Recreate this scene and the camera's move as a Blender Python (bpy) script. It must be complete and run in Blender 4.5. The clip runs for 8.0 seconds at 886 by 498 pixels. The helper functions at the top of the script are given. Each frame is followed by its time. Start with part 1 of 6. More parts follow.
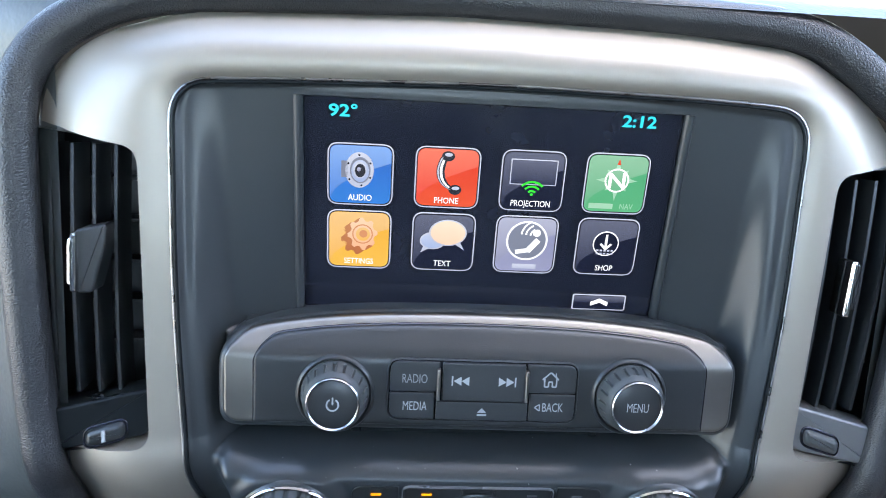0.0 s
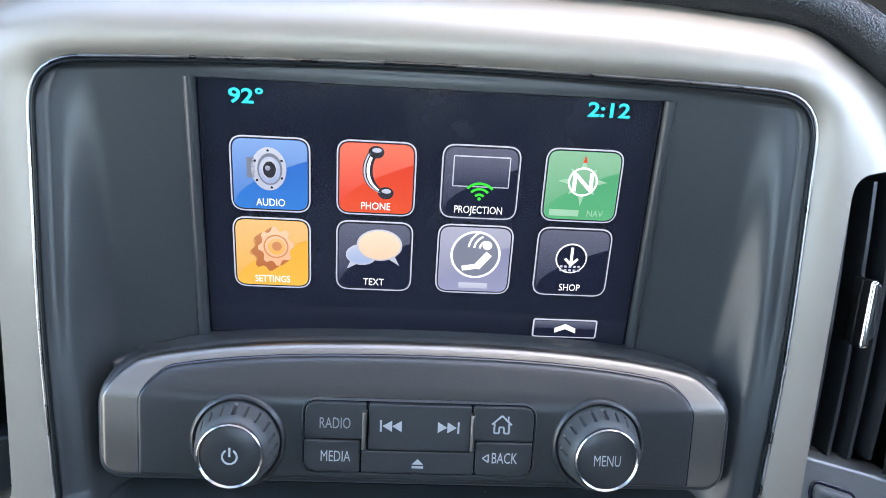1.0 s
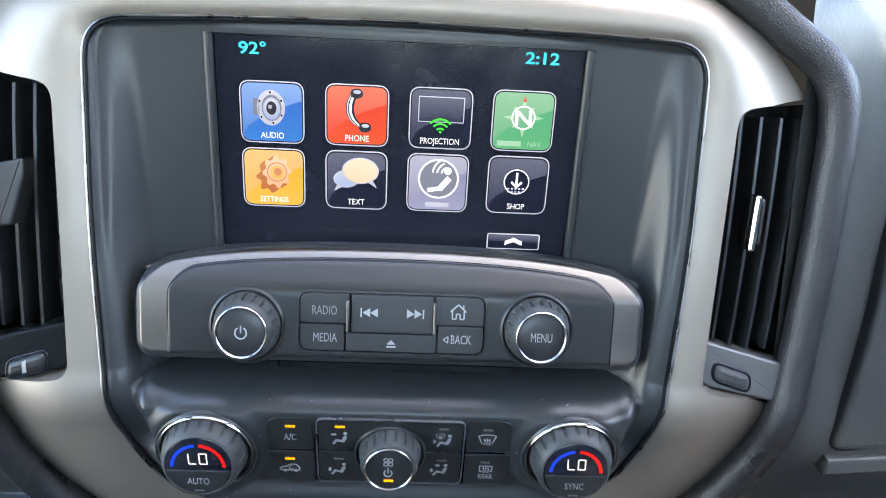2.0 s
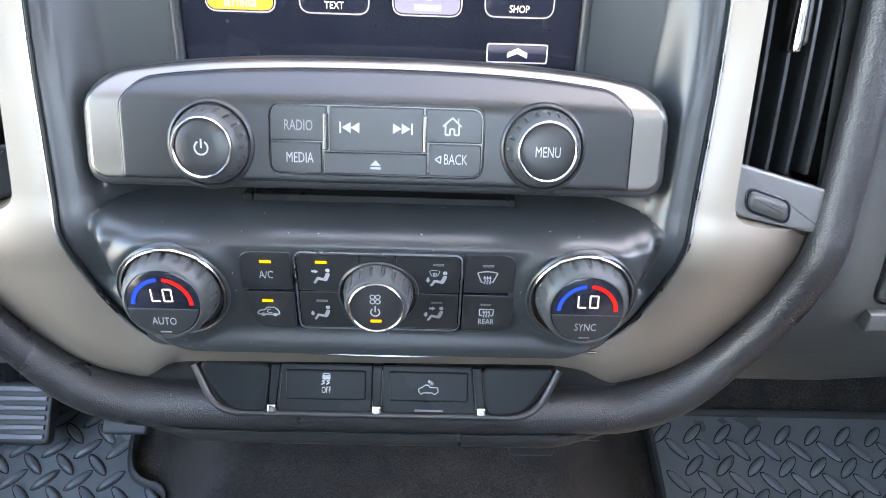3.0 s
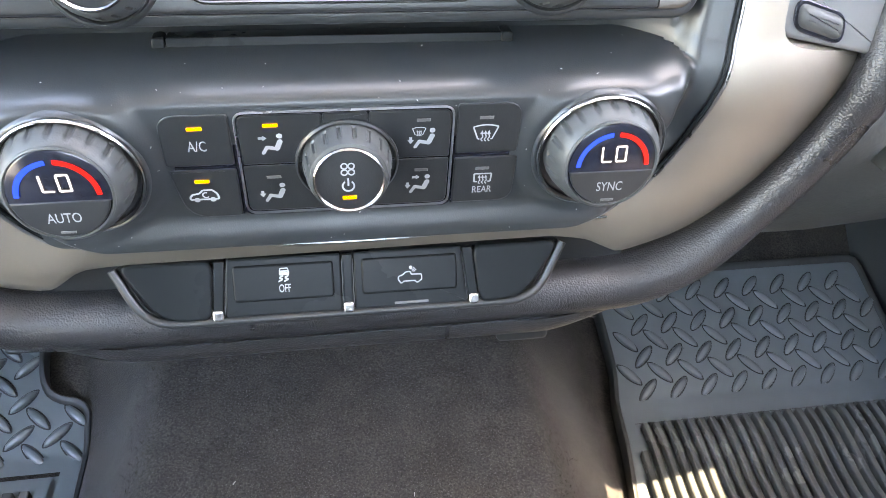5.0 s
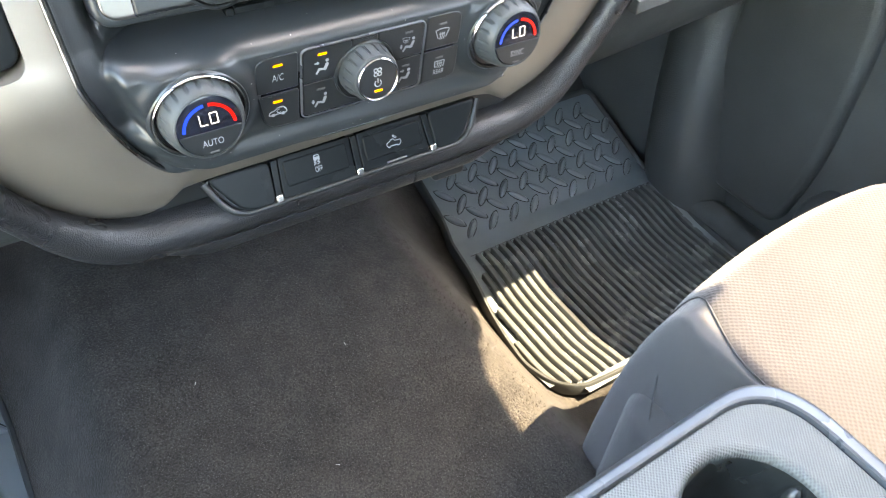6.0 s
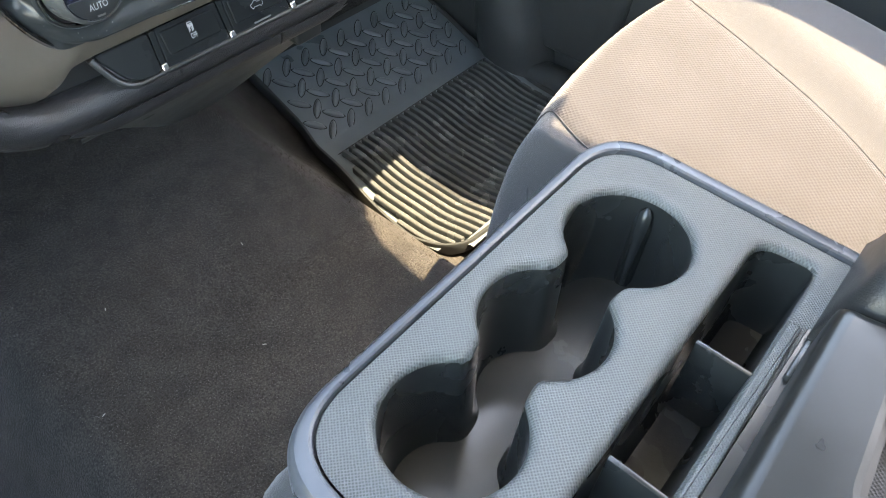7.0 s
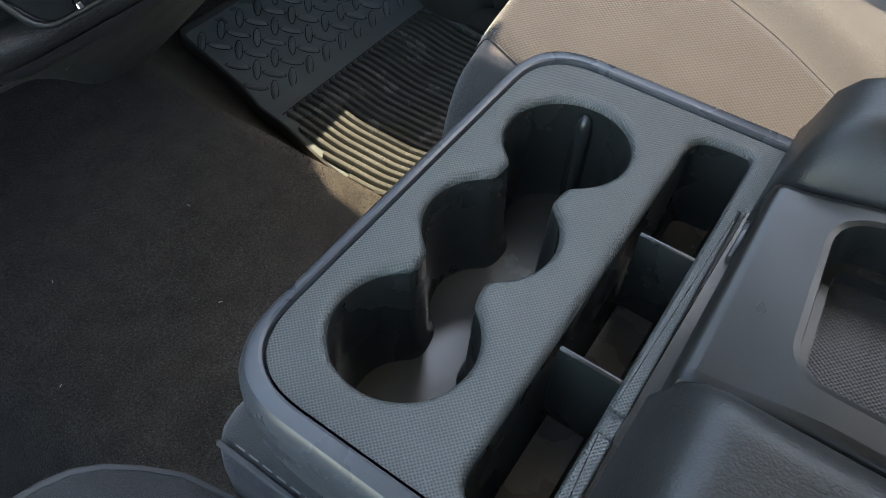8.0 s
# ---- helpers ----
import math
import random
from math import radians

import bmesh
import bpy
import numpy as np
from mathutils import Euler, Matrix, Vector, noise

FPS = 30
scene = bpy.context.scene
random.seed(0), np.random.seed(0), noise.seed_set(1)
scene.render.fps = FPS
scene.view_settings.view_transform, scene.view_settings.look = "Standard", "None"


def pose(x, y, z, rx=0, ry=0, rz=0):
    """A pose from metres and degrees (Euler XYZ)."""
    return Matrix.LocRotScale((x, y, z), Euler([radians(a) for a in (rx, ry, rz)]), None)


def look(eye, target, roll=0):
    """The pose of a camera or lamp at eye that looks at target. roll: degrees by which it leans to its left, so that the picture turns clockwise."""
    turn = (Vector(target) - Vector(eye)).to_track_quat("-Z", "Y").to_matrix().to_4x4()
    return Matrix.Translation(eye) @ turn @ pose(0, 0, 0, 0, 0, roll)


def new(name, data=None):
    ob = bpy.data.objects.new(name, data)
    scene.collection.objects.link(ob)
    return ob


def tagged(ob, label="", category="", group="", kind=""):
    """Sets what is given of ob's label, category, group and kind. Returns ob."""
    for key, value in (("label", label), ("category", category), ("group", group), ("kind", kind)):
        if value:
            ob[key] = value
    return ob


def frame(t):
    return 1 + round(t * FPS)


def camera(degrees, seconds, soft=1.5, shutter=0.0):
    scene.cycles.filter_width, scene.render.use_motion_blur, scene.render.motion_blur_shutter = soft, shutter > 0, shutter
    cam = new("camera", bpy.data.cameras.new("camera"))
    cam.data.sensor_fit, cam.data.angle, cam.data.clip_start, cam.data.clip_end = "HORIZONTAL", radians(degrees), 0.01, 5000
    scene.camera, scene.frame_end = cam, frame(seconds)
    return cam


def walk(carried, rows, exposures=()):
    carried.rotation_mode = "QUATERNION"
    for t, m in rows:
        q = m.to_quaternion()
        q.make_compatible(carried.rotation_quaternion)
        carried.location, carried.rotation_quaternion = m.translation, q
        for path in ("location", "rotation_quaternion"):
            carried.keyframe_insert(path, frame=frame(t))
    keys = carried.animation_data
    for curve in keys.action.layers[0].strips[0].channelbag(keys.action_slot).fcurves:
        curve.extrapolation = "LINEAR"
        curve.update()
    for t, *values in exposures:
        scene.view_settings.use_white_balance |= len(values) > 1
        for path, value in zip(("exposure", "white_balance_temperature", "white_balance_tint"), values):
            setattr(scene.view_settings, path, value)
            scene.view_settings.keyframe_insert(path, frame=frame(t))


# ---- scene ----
cam = camera(61.9, 8.0, soft=0.6, shutter=0.12)
PATH = [
    (0, (-0.043, 0.017, 0.948), (0.095, 1.824, 0.102), 4.1),
    (0.5, (-0.01, 0.051, 0.939), (0.111, 1.868, 0.113), 4.0),
    (1, (-0.008, 0.071, 0.926), (0.104, 1.892, 0.106), 3.8),
    (1.2, (-0.006, 0.073, 0.924), (0.099, 1.894, 0.103), 3.7),
    (2.3, (0.019, -0.035, 0.919), (0.105, 1.787, 0.099), 3.0),
    (2.5, (0.026, -0.039, 0.906), (0.082, 1.767, 0.049), 2.6),
    (3, (0.023, 0.01, 0.857), (0.07, 1.75, -0.127), 2.2),
    (3.5, (0.016, 0.056, 0.821), (0.046, 1.737, -0.262), 1.8),
    (4, (0.015, 0.069, 0.806), (0.027, 1.712, -0.334), 1.4),
    (4.5, (0.014, 0.071, 0.805), (0.079, 1.683, -0.377), 1.9),
    (4.7, (0.014, 0.071, 0.806), (0.147, 1.661, -0.4), 2.4),
    (5.8, (-0.134, 0.005, 0.872), (0.631, 1.238, -0.505), 5.2),
    (6, (-0.163, -0.019, 0.887), (0.694, 1.123, -0.513), 5.6),
    (6.5, (-0.203, -0.059, 0.893), (0.816, 0.864, -0.559), 5.9),
    (7, (-0.241, -0.08, 0.88), (0.818, 0.725, -0.613), 4.4),
    (7.5, (-0.261, -0.092, 0.861), (0.809, 0.643, -0.661), 3.4),
    (8, (-0.251, -0.103, 0.858), (0.823, 0.587, -0.682), 2.9),
]
EXPOSE = [(0.0, 4.06, 6800, 9), (1.2, 4.06, 6900, 10), (2.5, 4.46, 7600, 12), (3.0, 5.02, 7900, 14), (3.5, 5.26, 8200, 16), (4.7, 5.50, 8600, 16),
          (5.8, 5.28, 8600, 9), (6.1, 5.08, 8600, 9), (6.5, 4.52, 8400, 9), (7.5, 4.86, 8700, 8), (7.8, 4.03, 8600, 7), (8.0, 3.40, 8400, 6)]
walk(cam, [(t, look(eye, target, roll)) for t, eye, target, roll in PATH], EXPOSE)

# ---------------------------------------------------------------- light
SUN_UP, SUN_SIDE = 62.5, 121.0            # degrees above the horizon; degrees from straight ahead towards the passenger side
world = bpy.data.worlds.new("world")
scene.world = world
world.use_nodes = True
wn = world.node_tree.nodes
sky = wn.new("ShaderNodeTexSky")
sky.sky_type, sky.sun_disc = "NISHITA", False
sky.sun_elevation, sky.sun_rotation = radians(SUN_UP), radians(SUN_SIDE)
wn["Background"].inputs["Strength"].default_value = 0.15
world.node_tree.links.new(sky.outputs["Color"], wn["Background"].inputs["Color"])
sun = new("sun", bpy.data.lights.new("sun", "SUN"))
sun.data.energy, sun.data.angle, sun.data.color = 1.28, radians(0.5), (1.0, 0.88, 0.73)
to_sun = Vector((math.sin(radians(SUN_SIDE)) * math.cos(radians(SUN_UP)), math.cos(radians(SUN_SIDE)) * math.cos(radians(SUN_UP)), math.sin(radians(SUN_UP))))
sun.matrix_world = look(to_sun * 5, (0, 0, 0))

# ---------------------------------------------------------------- materials
def material(name, colour, rough=0.5, metal=0.0, grain=0.0, grain_size=300.0, kind="noise", mottle=0.12, mottle_size=18.0,
             coat=0.0, rough_var=0.08, spec=0.5, sheen=0.0, stretch=(1, 1, 1), detail=4.0, pits=0.0):
    """A surface with colour mottling, a fine relief of its own kind and an uneven gloss."""
    m = bpy.data.materials.new(name)
    m.use_nodes = True
    nt = m.node_tree
    b = nt.nodes["Principled BSDF"]
    b.inputs["Metallic"].default_value = metal
    b.inputs["Specular IOR Level"].default_value = spec
    b.inputs["Coat Weight"].default_value = coat
    b.inputs["Coat Roughness"].default_value = 0.12
    b.inputs["Sheen Weight"].default_value = sheen
    co = nt.nodes.new("ShaderNodeTexCoord")
    mp = nt.nodes.new("ShaderNodeMapping")
    mp.inputs["Scale"].default_value = stretch
    nt.links.new(co.outputs["Object"], mp.inputs["Vector"])
    blot = nt.nodes.new("ShaderNodeTexNoise")
    blot.inputs["Scale"].default_value, blot.inputs["Detail"].default_value = mottle_size, 5.0
    nt.links.new(mp.outputs["Vector"], blot.inputs["Vector"])
    ramp = nt.nodes.new("ShaderNodeMapRange")
    ramp.inputs["From Min"].default_value, ramp.inputs["From Max"].default_value = 0.3, 0.7
    ramp.inputs["To Min"].default_value, ramp.inputs["To Max"].default_value = 1.0 - mottle, 1.0 + mottle
    nt.links.new(blot.outputs["Fac"], ramp.inputs["Value"])
    mul = nt.nodes.new("ShaderNodeVectorMath")
    mul.operation = "SCALE"
    mul.inputs[0].default_value = colour
    nt.links.new(ramp.outputs["Result"], mul.inputs["Scale"])
    nt.links.new(mul.outputs["Vector"], b.inputs["Base Color"])
    rr = nt.nodes.new("ShaderNodeMapRange")
    rr.inputs["From Min"].default_value, rr.inputs["From Max"].default_value = 0.3, 0.7
    rr.inputs["To Min"].default_value, rr.inputs["To Max"].default_value = max(0.02, rough - rough_var), rough + rough_var
    nt.links.new(blot.outputs["Fac"], rr.inputs["Value"])
    nt.links.new(rr.outputs["Result"], b.inputs["Roughness"])
    if grain:
        if kind == "leather":
            warp = nt.nodes.new("ShaderNodeTexNoise")
            warp.inputs["Scale"].default_value, warp.inputs["Detail"].default_value = grain_size * 0.35, 2.0
            nt.links.new(mp.outputs["Vector"], warp.inputs["Vector"])
            bend = nt.nodes.new("ShaderNodeVectorMath")
            bend.operation = "MULTIPLY_ADD"
            bend.inputs[1].default_value = (1.6 / grain_size,) * 3
            nt.links.new(warp.outputs["Color"], bend.inputs[0])
            nt.links.new(mp.outputs["Vector"], bend.inputs[2])
            g = nt.nodes.new("ShaderNodeTexVoronoi")
            g.feature = "SMOOTH_F1"
            g.inputs["Smoothness"].default_value = 0.7
            flip = nt.nodes.new("ShaderNodeMath")
            flip.operation = "MULTIPLY"
            flip.inputs[1].default_value = -1.0
            nt.links.new(g.outputs["Distance"], flip.inputs[0])
            nt.links.new(bend.outputs["Vector"], g.inputs["Vector"])
            out = flip.outputs["Value"]
        elif kind == "weave":
            g = nt.nodes.new("ShaderNodeTexVoronoi")
            g.inputs["Randomness"].default_value = 0.16
            g.voronoi_dimensions = "2D"
            mp.inputs["Rotation"].default_value = (0, 0, 0.7)
            out = g.outputs["Distance"]
        else:
            g = nt.nodes.new("ShaderNodeTexNoise")
            g.inputs["Detail"].default_value = detail
            out = g.outputs["Fac"]
        g.inputs["Scale"].default_value = grain_size
        if kind != "leather":
            nt.links.new(mp.outputs["Vector"], g.inputs["Vector"])
        if pits:
            pit = nt.nodes.new("ShaderNodeMapRange")
            pit.inputs["From Min"].default_value, pit.inputs["From Max"].default_value = (0.0, 0.55) if kind == "weave" else (0.38, 0.62)
            pit.inputs["To Min"].default_value, pit.inputs["To Max"].default_value = 1.0 - pits, 1.0 + (0.6 if kind == "weave" else 1.0) * pits
            nt.links.new(out, pit.inputs["Value"])
            both = nt.nodes.new("ShaderNodeVectorMath")
            both.operation = "SCALE"
            nt.links.new(mul.outputs["Vector"], both.inputs[0])
            nt.links.new(pit.outputs["Result"], both.inputs["Scale"])
            nt.links.new(both.outputs["Vector"], b.inputs["Base Color"])
        bump = nt.nodes.new("ShaderNodeBump")
        bump.inputs["Strength"].default_value, bump.inputs["Distance"].default_value = 1.0, grain
        nt.links.new(out, bump.inputs["Height"])
        nt.links.new(bump.outputs["Normal"], b.inputs["Normal"])
    return m


LIDSKIN = material("satin black lid plastic", (0.0130, 0.0135, 0.0120), 0.33, grain=0.00002, grain_size=1200, mottle=0.25, rough_var=0.08, spec=0.42)
BLACK = material("satin black plastic", (0.0185, 0.0205, 0.0215), 0.32, grain=0.00005, grain_size=1500, mottle=0.06, rough_var=0.03)
FASCIA = material("charcoal moulded plastic", (0.025, 0.029, 0.031), 0.33, grain=0.00004, grain_size=1700, mottle=0.05, rough_var=0.02)
SILVER = material("champagne silver paint", (0.300, 0.268, 0.226), 0.52, metal=0.84, grain=0.00001, grain_size=2500, mottle=0.03, coat=0.25, rough_var=0.03)
BEAD = material("dull bright bead", (0.24, 0.235, 0.23), 0.30, metal=1.0, mottle=0.25, mottle_size=60, rough_var=0.08)
NICKEL = material("brushed nickel", (0.215, 0.203, 0.185), 0.40, metal=1.0, grain=0.00004, grain_size=900, stretch=(0.15, 1, 3), mottle=0.06)
CHROME = material("chrome", (0.72, 0.72, 0.73), 0.10, metal=1.0, mottle=0.02, rough_var=0.03)
RING = material("satin chrome", (0.38, 0.38, 0.385), 0.26, metal=1.0, mottle=0.03, rough_var=0.03)
RUBBERY = material("soft-touch knob rubber", (0.040, 0.044, 0.044), 0.50, grain=0.00006, grain_size=1400, mottle=0.1)
LEATHER = material("black grained vinyl", (0.0185, 0.0190, 0.0205), 0.33, grain=0.00024, grain_size=1250, kind="leather", mottle=0.12)
PADSKIN = material("fine black grained vinyl", (0.020, 0.0205, 0.0195), 0.42, grain=0.00015, grain_size=850, kind="leather", mottle=0.12)
DASHSKIN = material("grey grained dashboard skin", (0.046, 0.051, 0.050), 0.45, grain=0.00013, grain_size=420, kind="leather", mottle=0.1)
CARPET = material("charcoal carpet", (0.039, 0.036, 0.032), 0.95, grain=0.0009, grain_size=520, mottle=0.35, mottle_size=30, spec=0.1, sheen=0.25, detail=6, pits=0.5)
PILE = material("brown-grey carpet fibre", (0.046, 0.041, 0.035), 0.9, mottle=0.4, mottle_size=60, spec=0.15, sheen=0.3)
pn = PILE.node_tree
isl = pn.nodes.new("ShaderNodeNewGeometry")
rmp = pn.nodes.new("ShaderNodeValToRGB")
rmp.color_ramp.elements[0].color, rmp.color_ramp.elements[1].color = (0.028, 0.025, 0.021, 1), (0.070, 0.061, 0.051, 1)
rmp.color_ramp.elements[1].position = 0.95
pn.links.new(isl.outputs["Random Per Island"], rmp.inputs["Fac"])
pn.links.new(rmp.outputs["Color"], pn.nodes["Principled BSDF"].inputs["Base Color"])
TREAD_SHADE = material("contact shade round the tread bars", (0.018, 0.021, 0.022), 0.6, mottle=0.3, mottle_size=60)
# One rubber, two tones: ribs darkened for the sun, treads lifted for the shade.
MATRIB = material("rib rubber darkened for the sun", (0.098, 0.104, 0.102), 0.26, grain=0.00008, grain_size=900, mottle=0.15, rough_var=0.03, spec=0.6)
MATRUB = material("black moulded rubber", (0.138, 0.164, 0.172), 0.30, grain=0.00008, grain_size=900, mottle=0.1, rough_var=0.03, spec=0.8)
TRAY = material("textured grey plastic", (0.073, 0.078, 0.075), 0.36, grain=0.00045, grain_size=680, kind="weave", mottle=0.06, pits=0.5)
LIDMAT = material("dark ribbed recess floor", (0.016, 0.016, 0.0155), 0.40, grain=0.0003, grain_size=620, kind="weave", mottle=0.1, pits=0.5)
RIMSKIN = material("smooth blue-grey rim plastic", (0.054, 0.060, 0.068), 0.30, grain=0.00003, grain_size=1200, mottle=0.1)
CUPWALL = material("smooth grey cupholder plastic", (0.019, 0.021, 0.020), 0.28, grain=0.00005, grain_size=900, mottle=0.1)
SLOTMAT = material("brown-black slot floor plastic", (0.046, 0.042, 0.038), 0.26, grain=0.00008, grain_size=700, mottle=0.25)
CUPMAT = material("pale grey cupholder liner", (0.038, 0.041, 0.041), 0.20, grain=0.00005, grain_size=900, mottle=0.15)
WEAVE = material("light woven seat cloth", (0.0385, 0.0365, 0.0385), 0.9, grain=0.0006, grain_size=330, kind="weave", pits=0.16, mottle=0.14, spec=0.2, sheen=0.3)
DARKCLOTH = material("dark grey seat cloth", (0.029, 0.030, 0.031), 0.75, grain=0.0005, grain_size=1300, mottle=0.06, spec=0.3, sheen=0.2)
CLOTH = material("grey seat cloth", (0.069, 0.068, 0.070), 0.9, grain=0.0006, grain_size=1500, mottle=0.06, spec=0.2, sheen=0.3)
PIPING = material("dark seam piping", (0.06, 0.06, 0.062), 0.8, grain=0.0002, grain_size=900)
THREAD = material("pale stitching thread", (0.14, 0.138, 0.132), 0.8, mottle=0.1)
HEADLINE = material("pale grey headliner", (0.66, 0.645, 0.61), 0.95, grain=0.0006, grain_size=700, mottle=0.05)
DOORSKIN = material("dark grey door plastic", (0.055, 0.060, 0.060), 0.42, grain=0.0003, grain_size=500, kind="leather", mottle=0.1)
GROUND = material("pale ground for bounced light", (0.46, 0.43, 0.38), 0.9, grain=0.004, grain_size=60, mottle=0.2, mottle_size=2)
GLASS = material("dark glossy display glass", (0.010, 0.0115, 0.019), 0.17, mottle=0.05, mottle_size=40, rough_var=0.07)
PLATE = material("satin plate toned for its light", (0.15, 0.155, 0.155), 0.38, metal=0.5, mottle=0.06, grain=0.00002, grain_size=1500)
BEZEL = material("dark satin bezel", (0.22, 0.22, 0.225), 0.30, metal=0.6, mottle=0.05)
OUTLINE = material("light grey painted outline", (0.20, 0.20, 0.20), 0.4, mottle=0.05)
PIANO = material("gloss black switch plastic", (0.009, 0.011, 0.012), 0.28, mottle=0.05, rough_var=0.02, spec=0.09)
PRINT = material("white printed marking", (0.32, 0.33, 0.335), 0.5, mottle=0.05)
PRINT_DIM = material("faded printed marking", (0.20, 0.20, 0.205), 0.5, mottle=0.05)
DUST = material("pale lint", (0.5, 0.48, 0.45), 0.9, mottle=0.1)


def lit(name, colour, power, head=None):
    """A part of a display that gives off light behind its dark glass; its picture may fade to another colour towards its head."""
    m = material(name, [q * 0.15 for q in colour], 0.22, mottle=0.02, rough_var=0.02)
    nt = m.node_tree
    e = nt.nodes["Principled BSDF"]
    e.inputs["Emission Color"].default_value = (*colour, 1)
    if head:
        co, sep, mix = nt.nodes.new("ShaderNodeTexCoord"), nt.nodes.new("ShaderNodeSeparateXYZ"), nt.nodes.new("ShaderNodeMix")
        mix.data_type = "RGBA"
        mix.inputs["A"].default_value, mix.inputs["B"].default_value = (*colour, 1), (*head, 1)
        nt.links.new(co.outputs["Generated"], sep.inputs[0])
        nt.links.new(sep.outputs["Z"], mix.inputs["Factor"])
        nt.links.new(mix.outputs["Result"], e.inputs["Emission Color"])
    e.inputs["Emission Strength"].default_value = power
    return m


LCD = 0.105
L_WHITE = lit("lit white", (0.85, 0.87, 0.9), 0.75 * LCD)
L_CYAN = lit("lit cyan", (0.025, 0.62, 0.74), 0.72 * LCD)
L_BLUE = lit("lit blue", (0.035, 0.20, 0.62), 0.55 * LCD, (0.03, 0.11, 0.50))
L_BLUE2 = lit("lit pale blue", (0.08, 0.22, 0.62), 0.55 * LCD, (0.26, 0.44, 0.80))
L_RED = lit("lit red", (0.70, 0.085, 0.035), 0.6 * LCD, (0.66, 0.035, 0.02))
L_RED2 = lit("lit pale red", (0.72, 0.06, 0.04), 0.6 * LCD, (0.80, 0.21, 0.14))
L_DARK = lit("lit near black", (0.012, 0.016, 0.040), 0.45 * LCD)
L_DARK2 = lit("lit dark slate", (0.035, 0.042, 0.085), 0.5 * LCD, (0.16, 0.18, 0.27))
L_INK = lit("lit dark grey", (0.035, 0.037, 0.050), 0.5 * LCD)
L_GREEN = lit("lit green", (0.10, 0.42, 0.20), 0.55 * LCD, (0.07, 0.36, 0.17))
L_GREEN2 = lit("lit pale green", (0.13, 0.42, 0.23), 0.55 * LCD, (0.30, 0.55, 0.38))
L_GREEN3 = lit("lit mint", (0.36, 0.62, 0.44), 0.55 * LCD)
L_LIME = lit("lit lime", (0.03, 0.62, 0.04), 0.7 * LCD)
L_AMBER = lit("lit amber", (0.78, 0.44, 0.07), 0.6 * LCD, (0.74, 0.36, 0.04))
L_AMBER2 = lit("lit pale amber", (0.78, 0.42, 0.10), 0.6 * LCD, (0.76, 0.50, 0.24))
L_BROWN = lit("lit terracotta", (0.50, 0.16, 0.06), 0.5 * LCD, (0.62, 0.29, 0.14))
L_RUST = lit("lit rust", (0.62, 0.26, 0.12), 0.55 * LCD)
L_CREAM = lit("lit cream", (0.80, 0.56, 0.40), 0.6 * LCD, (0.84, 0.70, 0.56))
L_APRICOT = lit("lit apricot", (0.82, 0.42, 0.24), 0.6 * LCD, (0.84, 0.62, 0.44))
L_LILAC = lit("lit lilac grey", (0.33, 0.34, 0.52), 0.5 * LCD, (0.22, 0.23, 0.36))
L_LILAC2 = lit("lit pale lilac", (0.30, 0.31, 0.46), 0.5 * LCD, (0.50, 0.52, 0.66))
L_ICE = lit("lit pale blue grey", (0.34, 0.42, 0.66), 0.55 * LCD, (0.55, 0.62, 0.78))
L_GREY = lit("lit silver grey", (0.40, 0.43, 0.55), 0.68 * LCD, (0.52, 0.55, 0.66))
L_MID = lit("lit mid grey", (0.22, 0.24, 0.32), 0.5 * LCD)
LED = lit("amber indicator lamp", (1.0, 0.37, 0.010), 0.10)
LED_OFF = material("unlit indicator window", (0.10, 0.10, 0.10), 0.4)
ARC_BLUE = lit("blue temperature arc", (0.004, 0.05, 0.74), 0.070)
ARC_RED = lit("red temperature arc", (0.80, 0.010, 0.008), 0.070)
DIGIT = lit("white temperature digits", (0.85, 0.83, 0.88), 0.07)


# ---------------------------------------------------------------- building helpers
def finish(name, bm, mat, sharp=38.0, recalc=True):
    if recalc:
        bmesh.ops.recalc_face_normals(bm, faces=bm.faces)
    me = bpy.data.meshes.new(name)
    bm.to_mesh(me)
    bm.free()
    me.materials.append(mat)
    if sharp:
        me.polygons.foreach_set("use_smooth", [True] * len(me.polygons))
        me.set_sharp_from_angle(angle=radians(sharp))
    return me


def part(name, bm, mat, parent, label="", sharp=38.0, recalc=True):
    ob = new(name, finish(name, bm, mat, sharp, recalc))
    ob.parent = parent
    ob.matrix_parent_inverse = Matrix.Translation(-parent.location)
    if label:
        tagged(ob, label)
    return ob


def thing(name, base, label, category, group="", kind=""):
    ob = new(name)
    ob.empty_display_size = 0.02
    ob.location = base
    return tagged(ob, label, category, group, kind)


def solid(name, bm, mat, label, category="", group="", kind="", sharp=38.0):
    return tagged(new(name, finish(name, bm, mat, sharp)), label, category, group, kind)


def y_up(z):
    return 0.29 + 0.27 * (z - 0.70)


def y_low(z):
    return 0.29 + 0.10 * (0.70 - z)


def face_of(z):
    """The front face of the dashboard's trim, seen from the side."""
    a, b = y_up(z), y_low(z)
    k = min(1, max(0, (z - 0.685) / 0.03))
    return a * k + b * (1 - k)


C_UP, S_UP = math.cos(math.atan(0.27)), math.sin(math.atan(0.27))
C_LO, S_LO = 0.97, 0.24        # the climate knobs point slightly upwards


def f_up(x, z, h):
    return Vector((x + 0.002, y_up(z) - h * C_UP, z + h * S_UP))


def f_low(x, z, h):
    return Vector((x + 0.002, y_low(z) - h * C_LO, z + h * S_LO))


def f_scr(x, z, h):
    return Vector((x, 0.338 + 0.06 * (z - 0.80) - h, z + 0.06 * h))


def flat_at(level):
    return lambda x, y, h: Vector((x, y, level + h))


